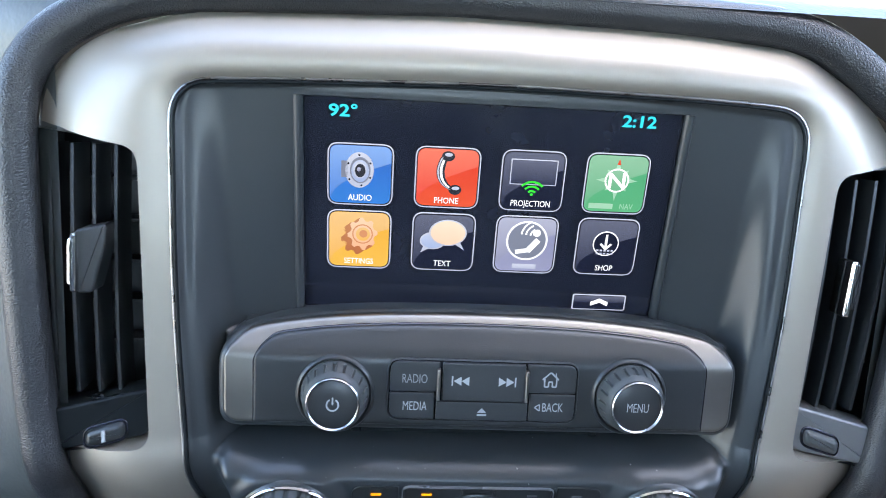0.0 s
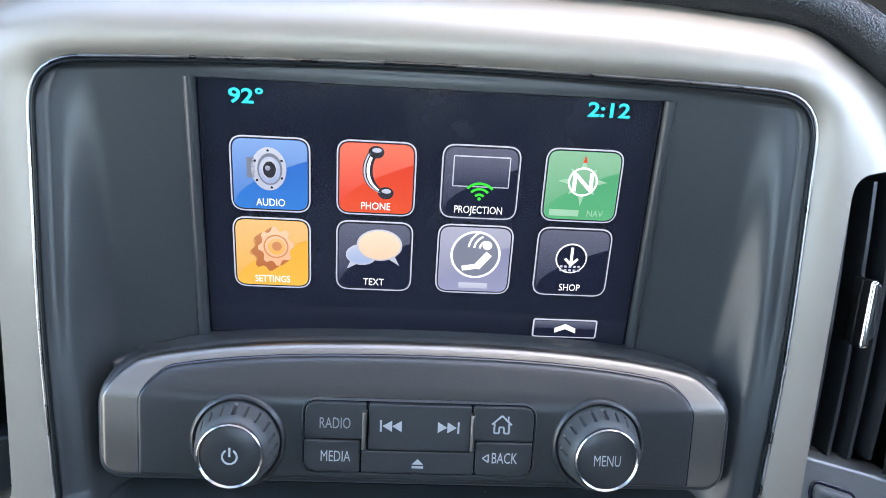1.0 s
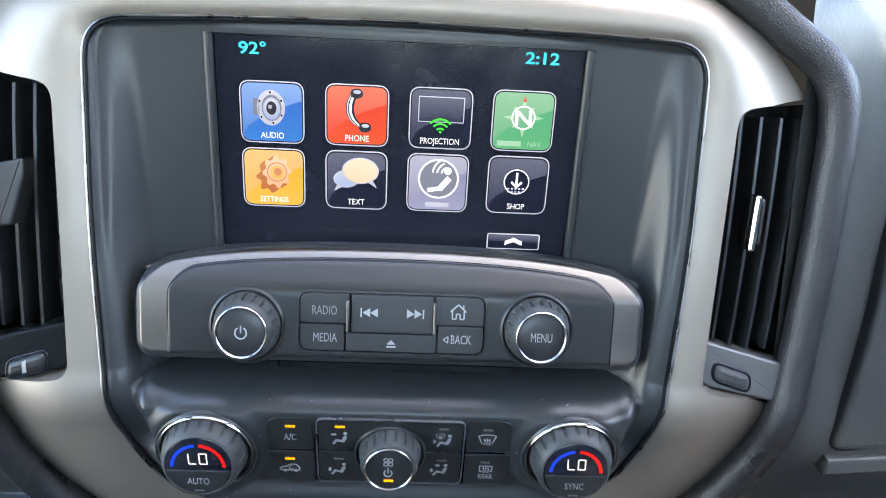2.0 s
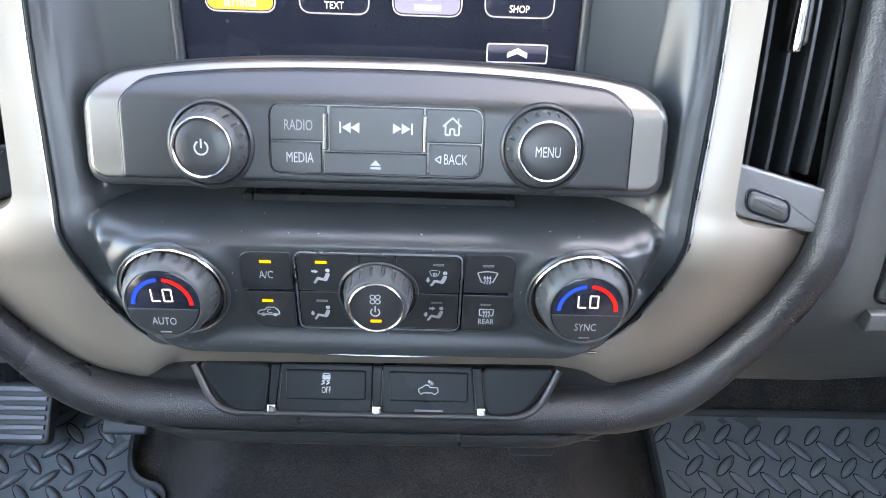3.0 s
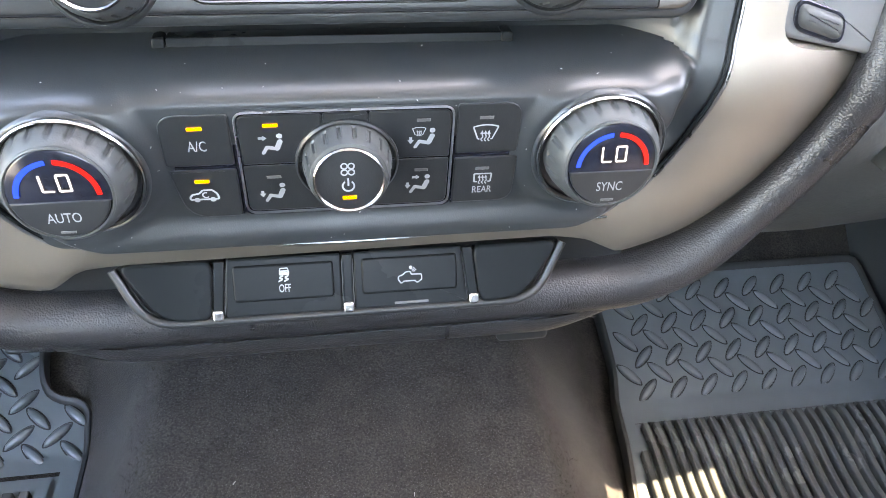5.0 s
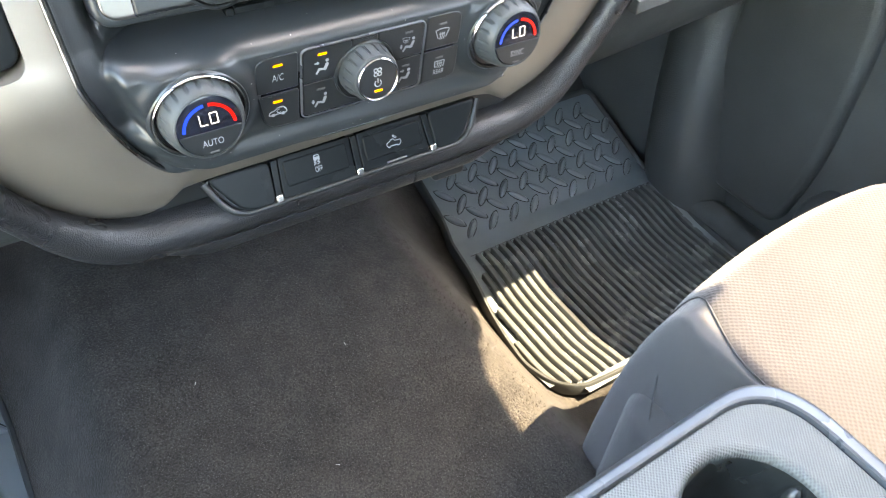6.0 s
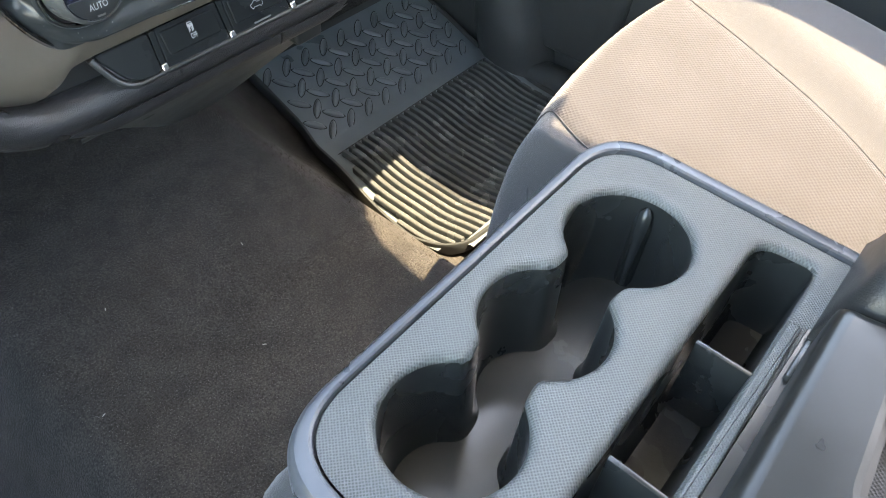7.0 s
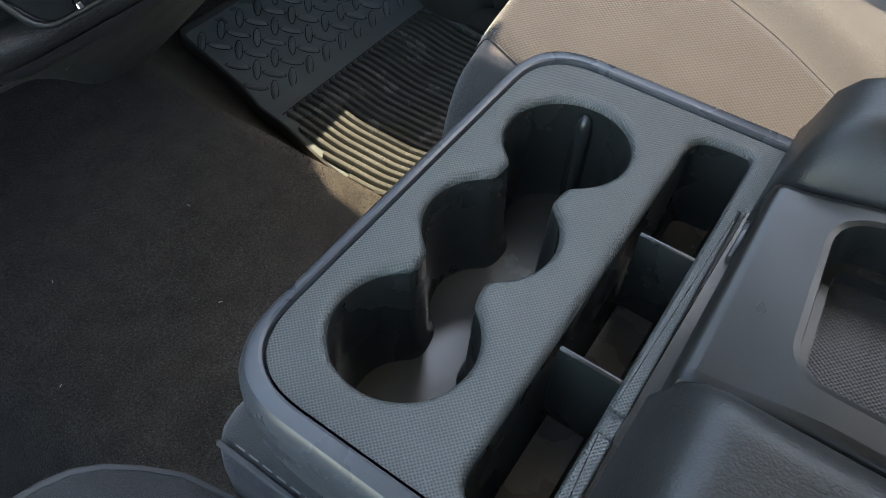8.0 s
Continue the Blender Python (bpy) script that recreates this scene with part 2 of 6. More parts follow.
def loop_smooth(pts, n):
    """A closed Catmull-Rom loop through pts with about n points, evenly spaced."""
    p = [Vector(q) for q in pts]
    m, out = len(p), []
    for i in range(m):
        a, b, c, d = p[i - 1], p[i], p[(i + 1) % m], p[(i + 2) % m]
        for k in range(12):
            t = k / 12
            out.append(0.5 * (2 * b + (c - a) * t + (2 * a - 5 * b + 4 * c - d) * t * t + (3 * b - a - 3 * c + d) * t ** 3))
    return even(out, n)


def even(pts, n, closed=True):
    pts = [Vector(q) for q in pts]
    run = pts + [pts[0]] if closed else pts
    acc = [0.0]
    for a, b in zip(run, run[1:]):
        acc.append(acc[-1] + (b - a).length)
    out, k = [], 0
    count = n if closed else n - 1
    for i in range(n):
        s = acc[-1] * i / count
        while k < len(run) - 2 and acc[k + 1] < s:
            k += 1
        f = (s - acc[k]) / max(1e-9, acc[k + 1] - acc[k])
        out.append(run[k].lerp(run[k + 1], min(1, max(0, f))))
    return out


def rounded(pts, r, n=5):
    """A polygon with rounded corners; r: one radius or one a corner."""
    p = [Vector(q) for q in pts]
    rs = r if isinstance(r, (list, tuple)) else [r] * len(p)
    out = []
    for i, b in enumerate(p):
        a, c = p[i - 1], p[(i + 1) % len(p)]
        u, v = (a - b), (c - b)
        q = min(rs[i], u.length * 0.49, v.length * 0.49)
        if q <= 0:
            out.append(b)
            continue
        s, e = b + u.normalized() * q, b + v.normalized() * q
        for k in range(n + 1):
            t = k / n
            out.append(s * (1 - t) ** 2 + b * 2 * t * (1 - t) + e * t * t)
    return out


def box2(x0, z0, x1, z1):
    return [(x0, z0), (x1, z0), (x1, z1), (x0, z1)]


def circle(cx, cz, r, n=32, a0=0.0):
    return [Vector((cx + r * math.cos(a0 + 2 * math.pi * k / n), cz + r * math.sin(a0 + 2 * math.pi * k / n))) for k in range(n)]


def area2(p):
    return sum(a[0] * b[1] - b[0] * a[1] for a, b in zip(p, list(p[1:]) + [p[0]]))


def inset(loop, d):
    """The loop moved inwards by d."""
    s = 1 if area2(loop) > 0 else -1
    n, out = len(loop), []
    for i in range(n):
        a, b, c = loop[i - 1], loop[i], loop[(i + 1) % n]
        u, v = (b - a), (c - b)
        u = u.normalized() if u.length > 1e-9 else v.normalized()
        v = v.normalized() if v.length > 1e-9 else u
        nrm = Vector((-(u.y + v.y), u.x + v.x))
        if nrm.length < 1e-6:
            nrm = Vector((-u.y, u.x))
        nrm.normalize()
        k = max(0.5, nrm.dot(Vector((-u.y, u.x))))
        out.append(b + nrm * (s * d / k))
    return out


def rings(bm, levels, f, close_front=True, close_back=False):
    """Skin over loops of equal count, each (loop, h)."""
    vs = [[bm.verts.new(f(q[0], q[1], h)) for q in lp] for lp, h in levels]
    n = len(vs[0])
    for a, b in zip(vs, vs[1:]):
        for i in range(n):
            bm.faces.new((a[i], a[(i + 1) % n], b[(i + 1) % n], b[i]))
    if close_front:
        bm.faces.new(vs[-1])
    if close_back:
        bm.faces.new(vs[0][::-1])
    return vs


def slab(loop, h0, h1, bevel, f, bm=None, back=False):
    """A plate with a rounded front edge, from h0 to h1."""
    bm = bm or bmesh.new()
    loop = [Vector(q) for q in loop]
    levels = [(loop, h0), (loop, h1 - bevel)]
    for a in (30, 60, 90):
        levels.append((inset(loop, bevel * (1 - math.cos(radians(a)))), h1 - bevel + bevel * math.sin(radians(a))))
    levels.append((inset(loop, bevel * 1.15 + 0.00005), h1))
    rings(bm, levels, f, True, back)
    return bm


def ring_plate(loop, width, h0, h1, f, bm=None):
    """A raised outline of that width along a loop."""
    bm = bm or bmesh.new()
    loop = [Vector(q) for q in loop]
    inn = inset(loop, width)
    mid = inset(loop, width * 0.5)
    rings(bm, [(loop, h0), (loop, (h0 + h1) / 2), (mid, h1), (inn, (h0 + h1) / 2), (inn, h0)], f, False)
    return bm


def patch(loops, h, f, bm=None):
    """Thin printed shapes lying at height h."""
    bm = bm or bmesh.new()
    for lp in loops:
        bm.faces.new([bm.verts.new(f(q[0], q[1], h)) for q in lp])
    return bm


def bar(x0, z0, x1, z1, w):
    a, b = Vector((x0, z0)), Vector((x1, z1))
    d = (b - a).normalized()
    n = Vector((-d.y, d.x)) * w / 2
    return [a - n, b - n, b + n, a + n]


def arc(cx, cz, r, w, a0, a1, n=14):
    o = [Vector((cx + (r + w / 2) * math.cos(radians(a0 + (a1 - a0) * k / n)), cz + (r + w / 2) * math.sin(radians(a0 + (a1 - a0) * k / n)))) for k in range(n + 1)]
    i = [Vector((cx + (r - w / 2) * math.cos(radians(a0 + (a1 - a0) * k / n)), cz + (r - w / 2) * math.sin(radians(a0 + (a1 - a0) * k / n)))) for k in range(n + 1)]
    return o + i[::-1]


def letters(text, cx, cz, height, f, h, squeeze=1.0, bold=0.0, bm=None):
    """Words in the built-in font, middle at (cx, cz), lying on a face."""
    cu = bpy.data.curves.new("letters", "FONT")
    cu.body, cu.size, cu.align_x, cu.offset = text, 1.0, "CENTER", 0.0 if "M" in text else bold
    cu.resolution_u = 3
    tmp = new("letters", cu)
    bpy.context.view_layer.update()
    me = bpy.data.meshes.new_from_object(tmp.evaluated_get(bpy.context.evaluated_depsgraph_get()))
    bpy.data.objects.remove(tmp)
    bm = bm or bmesh.new()
    k = height / 0.69
    vs = [bm.verts.new(f(cx + v.co.x * k * squeeze, cz + (v.co.y - 0.345) * k, h)) for v in me.vertices]
    for p in me.polygons:
        bm.faces.new([vs[i] for i in p.vertices])
    bpy.data.meshes.remove(me)
    return bm


def lathe(profile, cx, cz, f, n=48, tooth=None, bm=None, cap=True):
    """Turned about the face's normal; profile of (radius, height); tooth(angle, step) shifts the radius."""
    bm = bm or bmesh.new()
    vs = []
    for j, (r, h) in enumerate(profile):
        ring = []
        for k in range(n):
            a = 2 * math.pi * k / n
            q = r + (tooth(a, j) if tooth else 0)
            ring.append(bm.verts.new(f(cx + q * math.cos(a), cz + q * math.sin(a), h)))
        vs.append(ring)
    for a, b in zip(vs, vs[1:]):
        for i in range(n):
            bm.faces.new((a[i], a[(i + 1) % n], b[(i + 1) % n], b[i]))
    if cap:
        bm.faces.new(vs[-1])
    return bm


def tube(path, radius, sides=10, closed=True, bm=None, flat=(1.0, 1.0)):
    """A round bar along a path; radius: a number or a function of the place along it (0 to 1)."""
    bm = bm or bmesh.new()
    path = [Vector(p) for p in path]
    n, vs = len(path), []
    for i, p in enumerate(path):
        a = path[i - 1] if closed or i else p
        b = path[(i + 1) % n] if closed or i < n - 1 else p
        d = (b - a).normalized()
        side = d.cross(Vector((0, 1, 0)))
        if side.length < 1e-4:
            side = d.cross(Vector((0, 0, 1)))
        side.normalize()
        up = side.cross(d)
        r = radius(i / n) if callable(radius) else radius
        vs.append([bm.verts.new(p + side * (r * flat[0] * math.cos(2 * math.pi * k / sides)) + up * (r * flat[1] * math.sin(2 * math.pi * k / sides))) for k in range(sides)])
    for i in range(n if closed else n - 1):
        a, b = vs[i], vs[(i + 1) % n]
        for k in range(sides):
            bm.faces.new((a[k], a[(k + 1) % sides], b[(k + 1) % sides], b[k]))
    if not closed:
        bm.faces.new(vs[0]), bm.faces.new(vs[-1])
    return bm


def sheet(nu, nv, fn, bm=None):
    """A grid of points fn(u, v), u and v from 0 to 1."""
    bm = bm or bmesh.new()
    vs = [[bm.verts.new(fn(i / nu, j / nv)) for i in range(nu + 1)] for j in range(nv + 1)]
    for j in range(nv):
        for i in range(nu):
            bm.faces.new((vs[j][i], vs[j][i + 1], vs[j + 1][i + 1], vs[j + 1][i]))
    return bm


def block(lo, hi, bevel=0.0, seg=3, bm=None):
    out = bm or bmesh.new()
    b2 = bmesh.new()
    bmesh.ops.create_cube(b2, size=1.0)
    lo, hi = Vector(lo), Vector(hi)
    for v in b2.verts:
        v.co = Vector(((lo[i] + hi[i]) / 2 + v.co[i] * (hi[i] - lo[i]) for i in range(3)))
    if bevel:
        bmesh.ops.bevel(b2, geom=b2.edges[:], offset=bevel, segments=seg, profile=0.5, affect="EDGES")
    me = bpy.data.meshes.new("block")
    b2.to_mesh(me)
    b2.free()
    out.from_mesh(me)
    bpy.data.meshes.remove(me)
    return out


def smooth01(a, b, x):
    t = min(1.0, max(0.0, (x - a) / (b - a)))
    return t * t * (3 - 2 * t)


# ================================================================ dashboard, centre stack
dash = thing("dashboard", (0, 0.40, 0.60), "dark grey grained truck dashboard with silver centre trim", "dashboard")

INNER = rounded([(-0.1370, 0.7010), (-0.1285, 0.6740), (-0.1172, 0.6528), (-0.1060, 0.6400), (0, 0.6362), (0.1010, 0.6412), (0.1175, 0.6560), (0.1285, 0.6780), (0.1357, 0.7030), (0.1415, 0.78),
                 (0.1420, 0.8745), (0.095, 0.8768), (0, 0.8780), (-0.095, 0.8758), (-0.1425, 0.8735), (-0.1418, 0.78)],
                [0.004, 0.012, 0.012, 0.012, 0.05, 0.014, 0.012, 0.012, 0.004, 0.03, 0.018, 0.03, 0.03, 0.03, 0.018, 0.03], 8)
OUTER = rounded([(0.1985, 0.846), (0.1745, 0.876), (0.1395, 0.8965), (0.082, 0.9015), (-0.02, 0.9030), (-0.137, 0.8985), (-0.1785, 0.886),
                 (-0.197, 0.868), (-0.2005, 0.849), (-0.196, 0.70), (-0.186, 0.659), (-0.153, 0.615), (-0.1195, 0.6075), (-0.106, 0.6220),
                 (-0.093, 0.6262), (0.0860, 0.6285), (0.100, 0.6250), (0.1195, 0.6095), (0.150, 0.6215), (0.184, 0.664), (0.193, 0.703)],
                [0.012] * 9 + [0.02, 0.02, 0.016, 0.006, 0.008, 0.006, 0.006, 0.008, 0.006, 0.016, 0.02, 0.02], 5)


def polar(loop, n, c=(0.0, 0.755)):
    """The loop's points in n even directions from c."""
    out = []
    c = Vector(c)
    for k in range(n):
        a = 2 * math.pi * k / n
        d = Vector((math.cos(a), math.sin(a)))
        best = None
        for i in range(len(loop)):
            p, q = Vector(loop[i - 1]) - c, Vector(loop[i]) - c
            e = q - p
            den = d.x * e.y - d.y * e.x
            if abs(den) < 1e-12:
                continue
            t = (p.x * e.y - p.y * e.x) / den
            u = (p.x * d.y - p.y * d.x) / den
            if t > 0 and -1e-6 <= u <= 1 + 1e-6 and (best is None or t > best):
                best = t
        out.append(c + d * best)
    return out


N_RING = 420
ring_in, ring_out = polar(INNER, N_RING), polar(OUTER, N_RING)


def trim_ring():
    bm = bmesh.new()
    steps, rows = 12, []
    for j in range(steps + 1):
        s = j / steps
        row = []
        for a, b in zip(ring_in, ring_out):
            p = a.lerp(b, s)
            under = smooth01(0.125, 0.090, abs(p.x)) * smooth01(0.66, 0.64, p.y)
            h = (0.0036 * math.sin(math.pi * min(1, s * 1.2)) ** 0.8 - 0.010 * s ** 3) * (1 - under) + under * (0.0016 - 0.0045 * s)
            row.append(bm.verts.new((p.x + 0.002, face_of(p.y) - h, p.y)))
        rows.append(row)
    for s in (1.0, 0.0):
        rows.append([bm.verts.new((a.lerp(b, s).x + 0.002, face_of(a.lerp(b, s).y) + 0.022, a.lerp(b, s).y)) for a, b in zip(ring_in, ring_out)])
    for a, b in zip(rows, rows[1:] + rows[:1]):
        for i in range(N_RING):
            bm.faces.new((a[i], a[(i + 1) % N_RING], b[(i + 1) % N_RING], b[i]))
    return bm


VENT_R = [(0.1525, 0.7150), (0.2045, 0.7050), (0.2045, 0.8520), (0.1572, 0.8475)]
VENT_L = [(-0.1555, 0.8455), (-0.2055, 0.8515), (-0.2055, 0.7058), (-0.1525, 0.7130)]
trim = part("silver_trim", trim_ring(), SILVER, dash, "champagne silver painted centre trim", sharp=50)
for hole in (VENT_R, VENT_L):
    bm = bmesh.new()
    lp = rounded(hole, [0.008, 0.0, 0.0, 0.008] if hole is VENT_R else [0.008, 0.0, 0.0, 0.008], 5)
    a = [bm.verts.new((q.x + 0.002, 0.20, q.y)) for q in lp]
    b = [bm.verts.new((q.x + 0.002, 0.50, q.y)) for q in lp]
    bm.faces.new(a), bm.faces.new(b[::-1])
    for i in range(len(lp)):
        bm.faces.new((a[i - 1], a[i], b[i], b[i - 1]))
    cutter = new("cutter", finish("cutter", bm, SILVER, 0))
    mod = trim.modifiers.new("cut", "BOOLEAN")
    mod.operation, mod.object, mod.solver = "DIFFERENCE", cutter, "EXACT"
    bpy.context.view_layer.update()
    cut = bpy.data.meshes.new_from_object(trim.evaluated_get(bpy.context.evaluated_depsgraph_get()))
    trim.modifiers.clear()
    trim.data = cut
    bpy.data.objects.remove(cutter)
trim.data.set_sharp_from_angle(angle=radians(40))

edge_loop = even([Vector((p[0], p[1], 0)) for p in INNER], 260)
part("chrome_bead", tube([(p.x + 0.002, face_of(p.y) - 0.0006, p.y) for p in edge_loop], 0.0007, 8), BEAD, dash, "thin bright chrome bead")
part("edge_gap", tube([(p.x + 0.002, face_of(p.y) - 0.0003, p.y) for p in inset([Vector((q.x, q.y)) for q in edge_loop], 0.0014)], 0.0009, 8), PIANO, dash, "dark gap inside the bead")


part("lower_bead", tube([(x + 0.002, face_of(z) - 0.0016, z) for x, z in [(-0.104 + 0.208 * k / 40, 0.6352 + 0.058 * math.hypot(-0.104 + 0.208 * k / 40, 0.018)) for k in range(41)]], lambda s: 0.0003 + 0.0006 * math.sin(math.pi * s) ** 0.5, 8, False), RING, dash, "bright silver lower edge")


def edges_at(z):
    xs = []
    for i in range(len(INNER)):
        p, q = INNER[i - 1], INNER[i]
        if (p[1] - z) * (q[1] - z) <= 0 and p[1] != q[1]:
            xs.append(p[0] + (q[0] - p[0]) * (z - p[1]) / (q[1] - p[1]))
    return min(xs), max(xs)


def arch(x):
    return 0.7724 - 0.25 * x * x - 22 * x ** 4


def lean_back(z):
    """Above its crease the radio panel leans back towards the screen."""
    t = z - 0.7580
    return 1.05 * (0.0 if t < -0.0015 else t if t > 0.0015 else (t + 0.0015) ** 2 / 0.006)


def hollow(x, z, xr):
    """How deep the charcoal fascia lies behind the trim's face."""
    ax, f = abs(x), face_of(z)
    ys = 0.338 + 0.06 * (z - 0.80)
    side = min(1, max(0, (0.1335 - ax) / (0.1335 - 0.0900)))
    wall = 0.0035 + (ys - 0.0025 - f - 0.0035) * (0.62 * smooth01(0.0, 0.30 + 0.7 * max(0, 0.86 - z), side) + 0.38 * side)
    lip = smooth01(0.8745, 0.8695, z)
    tub = 0.0035 + (wall - 0.0035) * lip
    inside = smooth01(0.0880, 0.0862, ax) * smooth01(0.8685, 0.8670, z)
    tub = tub + (ys + 0.004 - f - tub) * inside
    body = 0.006
    zt = arch(min(ax, 0.119)) - 0.0065
    k = max(smooth01(zt - 0.003, zt, z), smooth01(0.1185, 0.1225, ax) * smooth01(0.708, 0.742, z))
    body += lean_back(z)
    d = body + (tub - body) * k
    groove = smooth01(0.7290, 0.7240, z)
    d += ((0.0150 + 0.55 * max(0.0, 0.7265 - z)) * smooth01(0.132, 0.100, ax) - 0.001) * groove
    q = min(0.016, max(0.0, 0.0225 - (xr - ax)))
    over = min(1.0, max(0.0, (z + 0.016 - math.sqrt(0.016 ** 2 - q * q) - 0.7000) / 0.0105))
    ridge = math.sqrt(1 - over * over)
    d += (-0.0045 * smooth01(0.0, 0.012, xr - ax) - d) * ridge
    for kx, kz, kr in ((-0.0892, 0.6783, 0.0250), (0.0904, 0.6801, 0.0250)):
        q = math.hypot(x - kx, z - kz)
        d -= 0.0030 * smooth01(kr + 0.0075, kr, q)
        d += 0.0090 * smooth01(0.0226, 0.0218, q)
    flange = smooth01(0.800, 0.745, z) * smooth01(0.662, 0.680, z)      # flat strip between the mouldings and the trim
    d += (0.0010 + 0.34 * (xr - ax) - d) * flange * (1 - smooth01(0.0090, 0.0175, xr - ax))
    e = min(xr - ax, (0.8777 - 0.30 * x * x - z) * 1.2)
    rim = smooth01(0.0, 0.0045, e)
    d = 0.001 + (d - 0.001) * rim
    d -= 0.0038 * smooth01(0.6560, 0.6450, z) * smooth01(0.122, 0.098, ax)
    d *= smooth01(0.6362, 0.6425, z)
    return d


Z_LO, Z_HI = min(q[1] for q in INNER) + 0.0003, max(q[1] for q in INNER) - 0.0003


def fascia_point(u, v):
    z = Z_LO + (Z_HI - Z_LO) * v
    x0, x1 = edges_at(z)
    x = x0 + (x1 - x0) * u
    return Vector((x + 0.002, face_of(z) + hollow(x, z, x1), z))


part("fascia", sheet(200, 330, fascia_point), FASCIA, dash, "charcoal moulded plastic fascia with a deep screen recess", sharp=60)

# ledge under the screen
part("ledge", sheet(60, 6, lambda u, v: Vector((0.002 + (u - 0.5) * 0.226, 0.337 + (0.3105 + lean_back(arch((u - 0.5) * 0.226)) - 0.337) * v, 0.7645 + (arch((u - 0.5) * 0.226) - 0.0040 - 0.7645) * v ** 0.8))),
     FASCIA, dash)

# padded roll round the whole stack
ROLL = [(0.2065, 0.856), (0.2075, 0.80), (0.2005, 0.712), (0.1895, 0.667), (0.163, 0.6230), (0.134, 0.6010), (0.10, 0.5960), (0, 0.5945), (-0.10, 0.5955),
        (-0.137, 0.6000), (-0.166, 0.622), (-0.192, 0.664), (-0.203, 0.712), (-0.2085, 0.80), (-0.2085, 0.850), (-0.2035, 0.874), (-0.184, 0.8930),
        (-0.140, 0.9060), (-0.02, 0.9105), (0.082, 0.9085), (0.142, 0.9035), (0.181, 0.881)]
roll_loop = loop_smooth([Vector((x, z, 0)) for x, z in ROLL], 300)
part("padded_roll", tube([(p.x + 0.002, face_of(p.y) + 0.004 + 0.010 * smooth01(0.855, 0.915, p.y), p.y) for p in roll_loop],
                         lambda s: 0.0092 + 0.0036 * smooth01(0.64, 0.60, roll_loop[min(299, round(s * 300))].y), 18), LEATHER, dash, "padded roll of black grained vinyl", sharp=80)


def sweep(x):
    """The dashboard falls back towards the doors."""
    return 0.105 * max(0.0, abs(x) - 0.28)


def dash_face(side):
    """The dashboard's face beside the centre stack, with its top rolling forwards to the windscreen."""
    prof = [(0.352, 0.600), (0.335, 0.6425), (0.352, 0.70), (0.368, 0.77), (0.378, 0.84), (0.385, 0.888), (0.405, 0.9150), (0.47, 0.932), (0.62, 0.945), (0.80, 0.945)]
    prof = even([Vector((a, b, 0)) for a, b in prof], 46, closed=False)

    def point(u, v):
        q = prof[min(45, round(v * 45))]
        x = side * (0.192 + 0.63 * u)
        near = max(0.0, 1 - u / 0.105) * smooth01(0.625, 0.68, q.y) * (1 - smooth01(0.895, 0.93, q.y))
        pull = (q.x - face_of(q.y) - 0.007) * near
        return Vector((x + 0.002, q.x - pull + sweep(x) * (1 - smooth01(0.92, 0.945, q.y)), q.y))
    return sheet(62, 45, point)


part("dash_face", dash_face(1), DASHSKIN, dash, "grey grained dashboard skin")
part("dash_face", dash_face(-1), DASHSKIN, dash)
part("dash_top", sheet(24, 16, lambda u, v: Vector((-0.205 + 0.414 * u, 0.352 + 0.448 * v, 0.914 + 0.031 * v ** 0.6))), DASHSKIN, dash)
part("defroster_seam", sheet(40, 2, lambda u, v: Vector((-0.6 + 1.2 * u, 0.4300 + 0.006 * v, 0.9330 + 0.002 * v))), BLACK, dash)
def under_lip(x0, x1):
    """A shallow vinyl-wrapped lip hanging under the roll, running out at its outer ends."""
    def point(u, v):
        x = x0 + (x1 - x0) * u
        out = smooth01(0.085, 0.150, abs(x))
        return Vector((x, 0.2925 + 0.012 * v * v + 0.10 * max(0, v - 0.7) + 0.006 * out, 0.5875 - 0.0125 * math.sin(min(1, v * 1.3) * math.pi / 2) * (1 - 0.9 * out) + 0.02 * max(0, v - 0.7) + 0.006 * out))
    return sheet(30, 10, point)


part("under_lip", under_lip(-0.132, 0.0425), LEATHER, dash, "thin vinyl lip under the switches")
part("under_lip", under_lip(0.0440, 0.150), LEATHER, dash)


def lower_panel():
    """The plain panel under the switches, falling away forwards and deepest towards the passenger's side."""
    def point(u, v):
        x = -0.108 + 0.228 * u
        k = 0.002 + 0.172 * smooth01(-0.112, 0.050, x) * (1 - 0.97 * smooth01(0.070, 0.120, x))
        a, turn = min(1.0, v / 0.8), max(0.0, v - 0.8) / 0.2
        return Vector((x + 0.10 * k * a, 0.3055 + k * a + 0.030 * turn * min(1, k / 0.05), 0.5745 - k * a * 1.005 - 0.004 * math.sin(turn * 1.57) + 0.002 * math.sin(x * 30)))
    return sheet(40, 20, point)


part("lower_panel", lower_panel(), DOORSKIN, dash, "plain dark lower panel", sharp=70)
part("pull_slot", tube([Vector((-0.052 + 0.002 * k, 0.338 + 0.0003 * k, 0.5400 + 0.0004 * k)) for k in range(12)], lambda s: 0.0022 * math.sin(math.pi * min(1, s + 0.05)) + 0.0004, 8, False), DOORSKIN, dash)
part("hood_catch", block((0.072, 0.312, 0.5530), (0.098, 0.327, 0.5700), 0.003), BLACK, dash)
part("under_dash", sheet(20, 6, lambda u, v: Vector((-0.85 + 1.7 * u, 0.445 + 0.355 * v, 0.560 - 0.05 * math.sin(v * 3)))), BLACK, dash)


